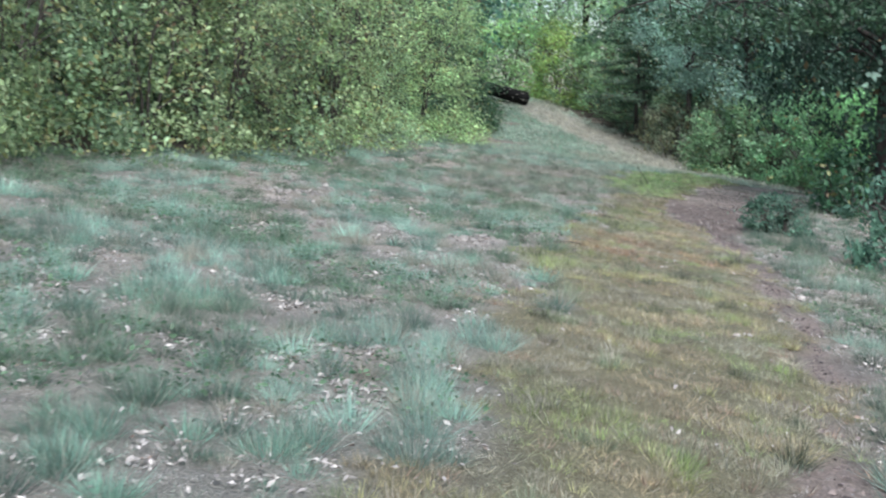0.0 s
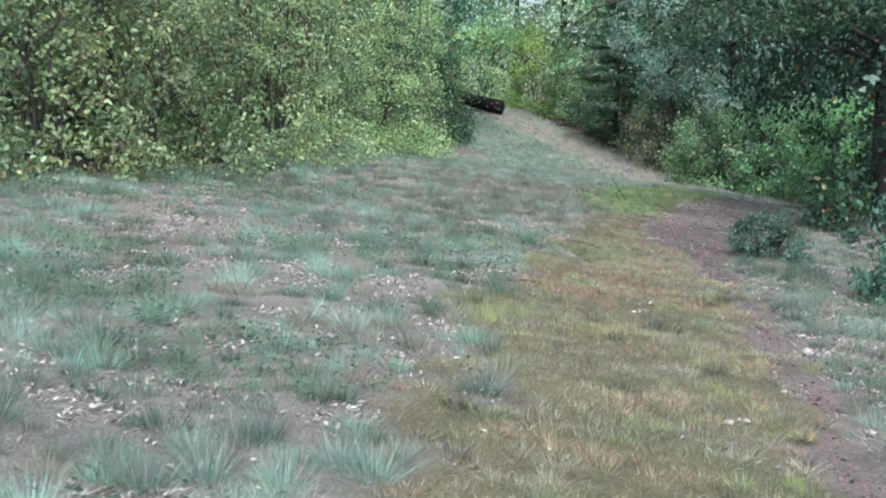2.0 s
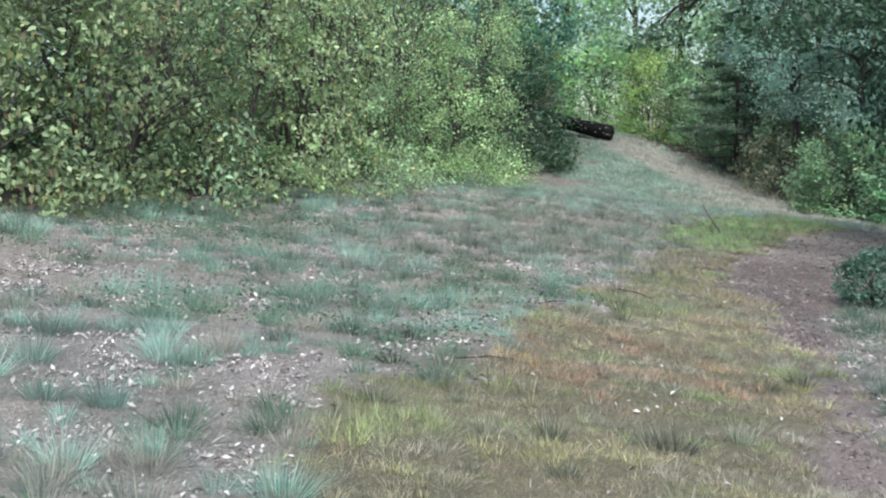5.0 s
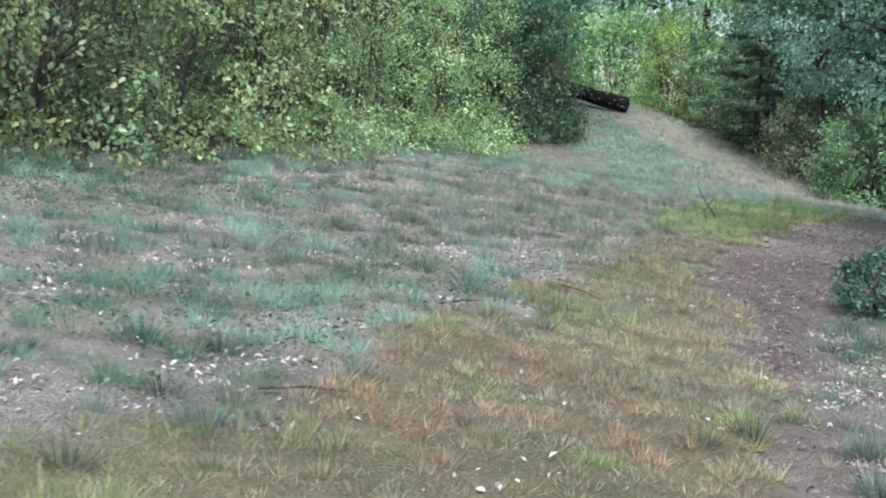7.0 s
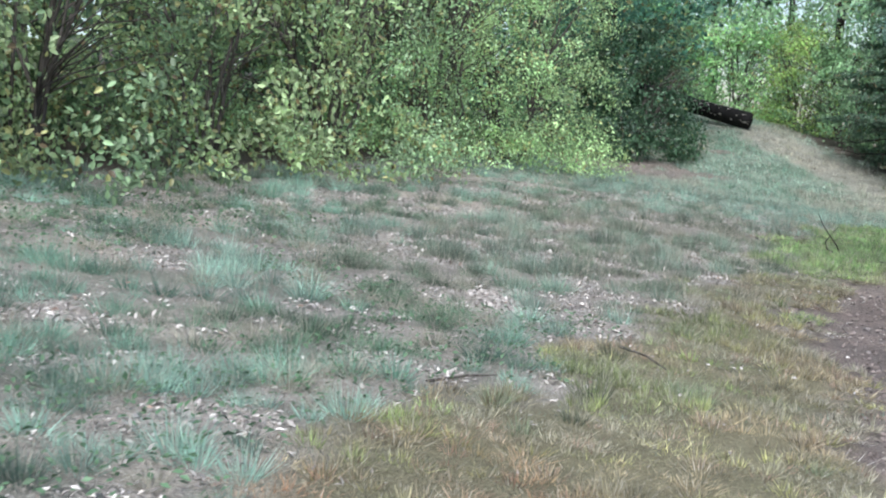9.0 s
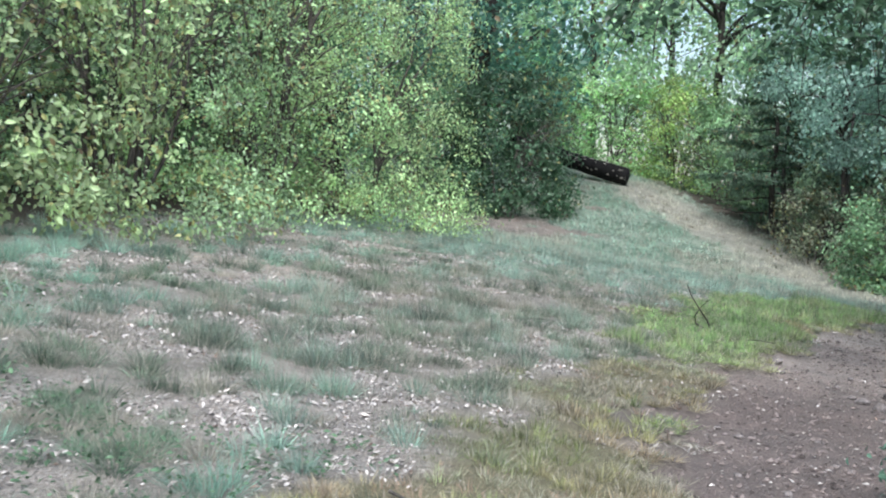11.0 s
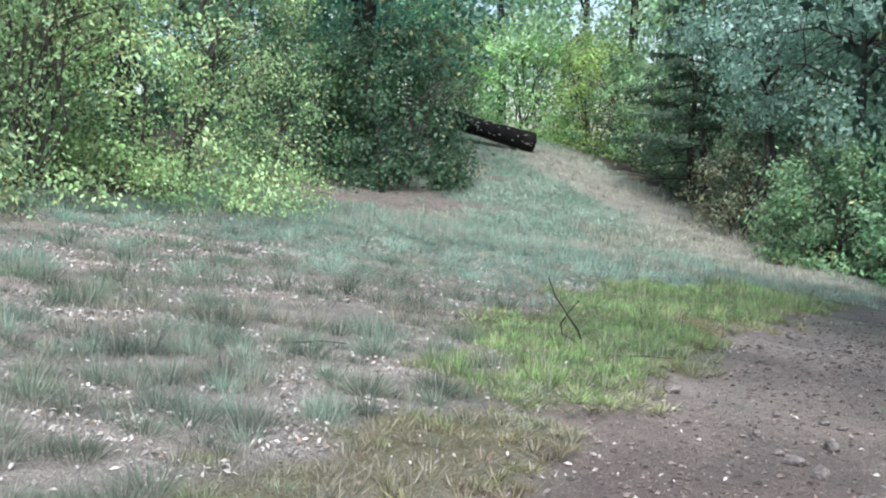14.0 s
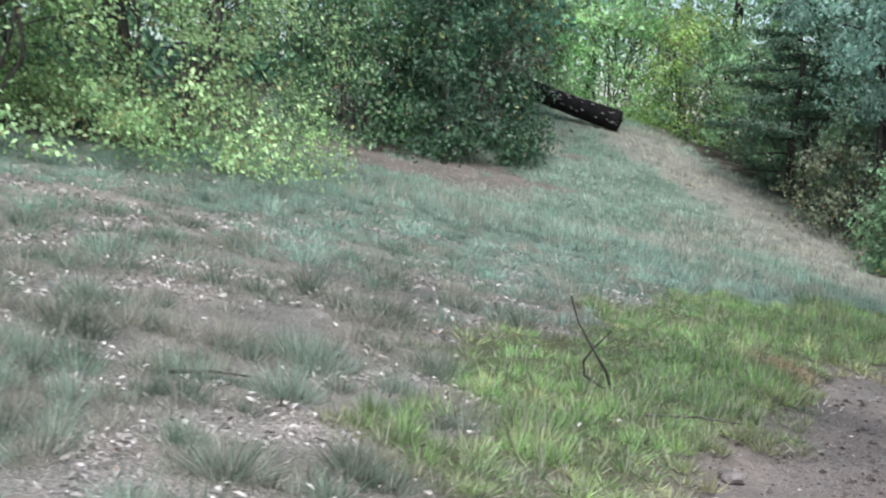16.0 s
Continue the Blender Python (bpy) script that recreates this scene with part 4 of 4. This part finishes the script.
for sx, sy, sr in ((1.60, 3.68, 0.05), (0.03, 1.28, 0.03), (0.89, 1.43, 0.035), (0.16, 1.36, 0.026), (1.62, 3.9, 0.025), (0.75, 2.2, 0.024), (1.9, 4.4, 0.03), (0.98, 1.9, 0.025)):
    stone("pale_stone", "pale rounded stone half sunk beside the trail", sx, sy, sr, 0.5, STONE, "pale stones by the trail")
for sx, sy, sr in ((4.95, 13.72, 0.07), (5.25, 14.35, 0.055), (4.6, 15.3, 0.05)):
    stone("trail_stone", "dark grey stone lying on the dirt trail", sx, sy, sr, 0.7, DARK_STONE, "stones on the trail")
for sx, sy, sr in ((4.85, 13.3, 0.06), (5.05, 13.45, 0.04), (4.9, 13.95, 0.07)):
    stone("trail_stone", "flat brown-grey stone on the dirt trail", sx, sy, sr, 0.4, DARK_STONE, "stones on the trail")
for k in range(46):
    sy = rng.uniform(5, 19)
    sx = np.interp(sy, TRAIL_Y, TRAIL_X) + rng.uniform(-0.9, 0.9) * np.interp(sy, TRAIL_Y, TRAIL_W)
    stone("trail_stone", "small grey stone lying on the dirt trail", float(sx), float(sy), rng.uniform(0.012, 0.032), 0.6, DARK_STONE, "stones on the trail")


def stick(name, label, runs, material=STEM):
    root = tagged(new(name), label, "stick")
    for nm, pts, r in runs:
        under(limbs_object(nm, [(np.array(pts, float), np.linspace(r, r * 0.45, len(pts)))], material, 6), root)
    return root


g = float(height(4.07, 16.1))
stick("dead_twig", "thin dark forked twig standing in the green grass", [
    ("main_twig", [(4.18, 16.0, g - 0.02), (4.14, 16.03, g + 0.11), (4.06, 16.05, g + 0.23), (3.99, 16.06, g + 0.34), (3.95, 16.1, g + 0.46)], 0.009),
    ("side_twig", [(4.14, 16.1, g + 0.02), (4.04, 16.08, g + 0.08), (4.03, 16.08, g + 0.15), (4.08, 16.06, g + 0.23), (4.15, 16.05, g + 0.31)], 0.008)], BARK)
for (ax, ay), (bx, by) in (((1.4, 9.37), (1.62, 8.95)), ((0.45, 7.75), (0.75, 8.1)), ((4.3, 15.8), (4.8, 16.0)), ((-0.3, 5.2), (0.05, 5.35)), ((2.3, 14.9), (2.6, 15.05))):
    za, zb = float(height(ax, ay)) + 0.02, float(height(bx, by)) + 0.025
    stick("fallen_stick", "weathered grey stick lying on the ground", [("shaft", [(ax, ay, za), ((ax + bx) / 2 + 0.02, (ay + by) / 2, (za + zb) / 2 + 0.012), (bx, by, zb)], 0.008)])
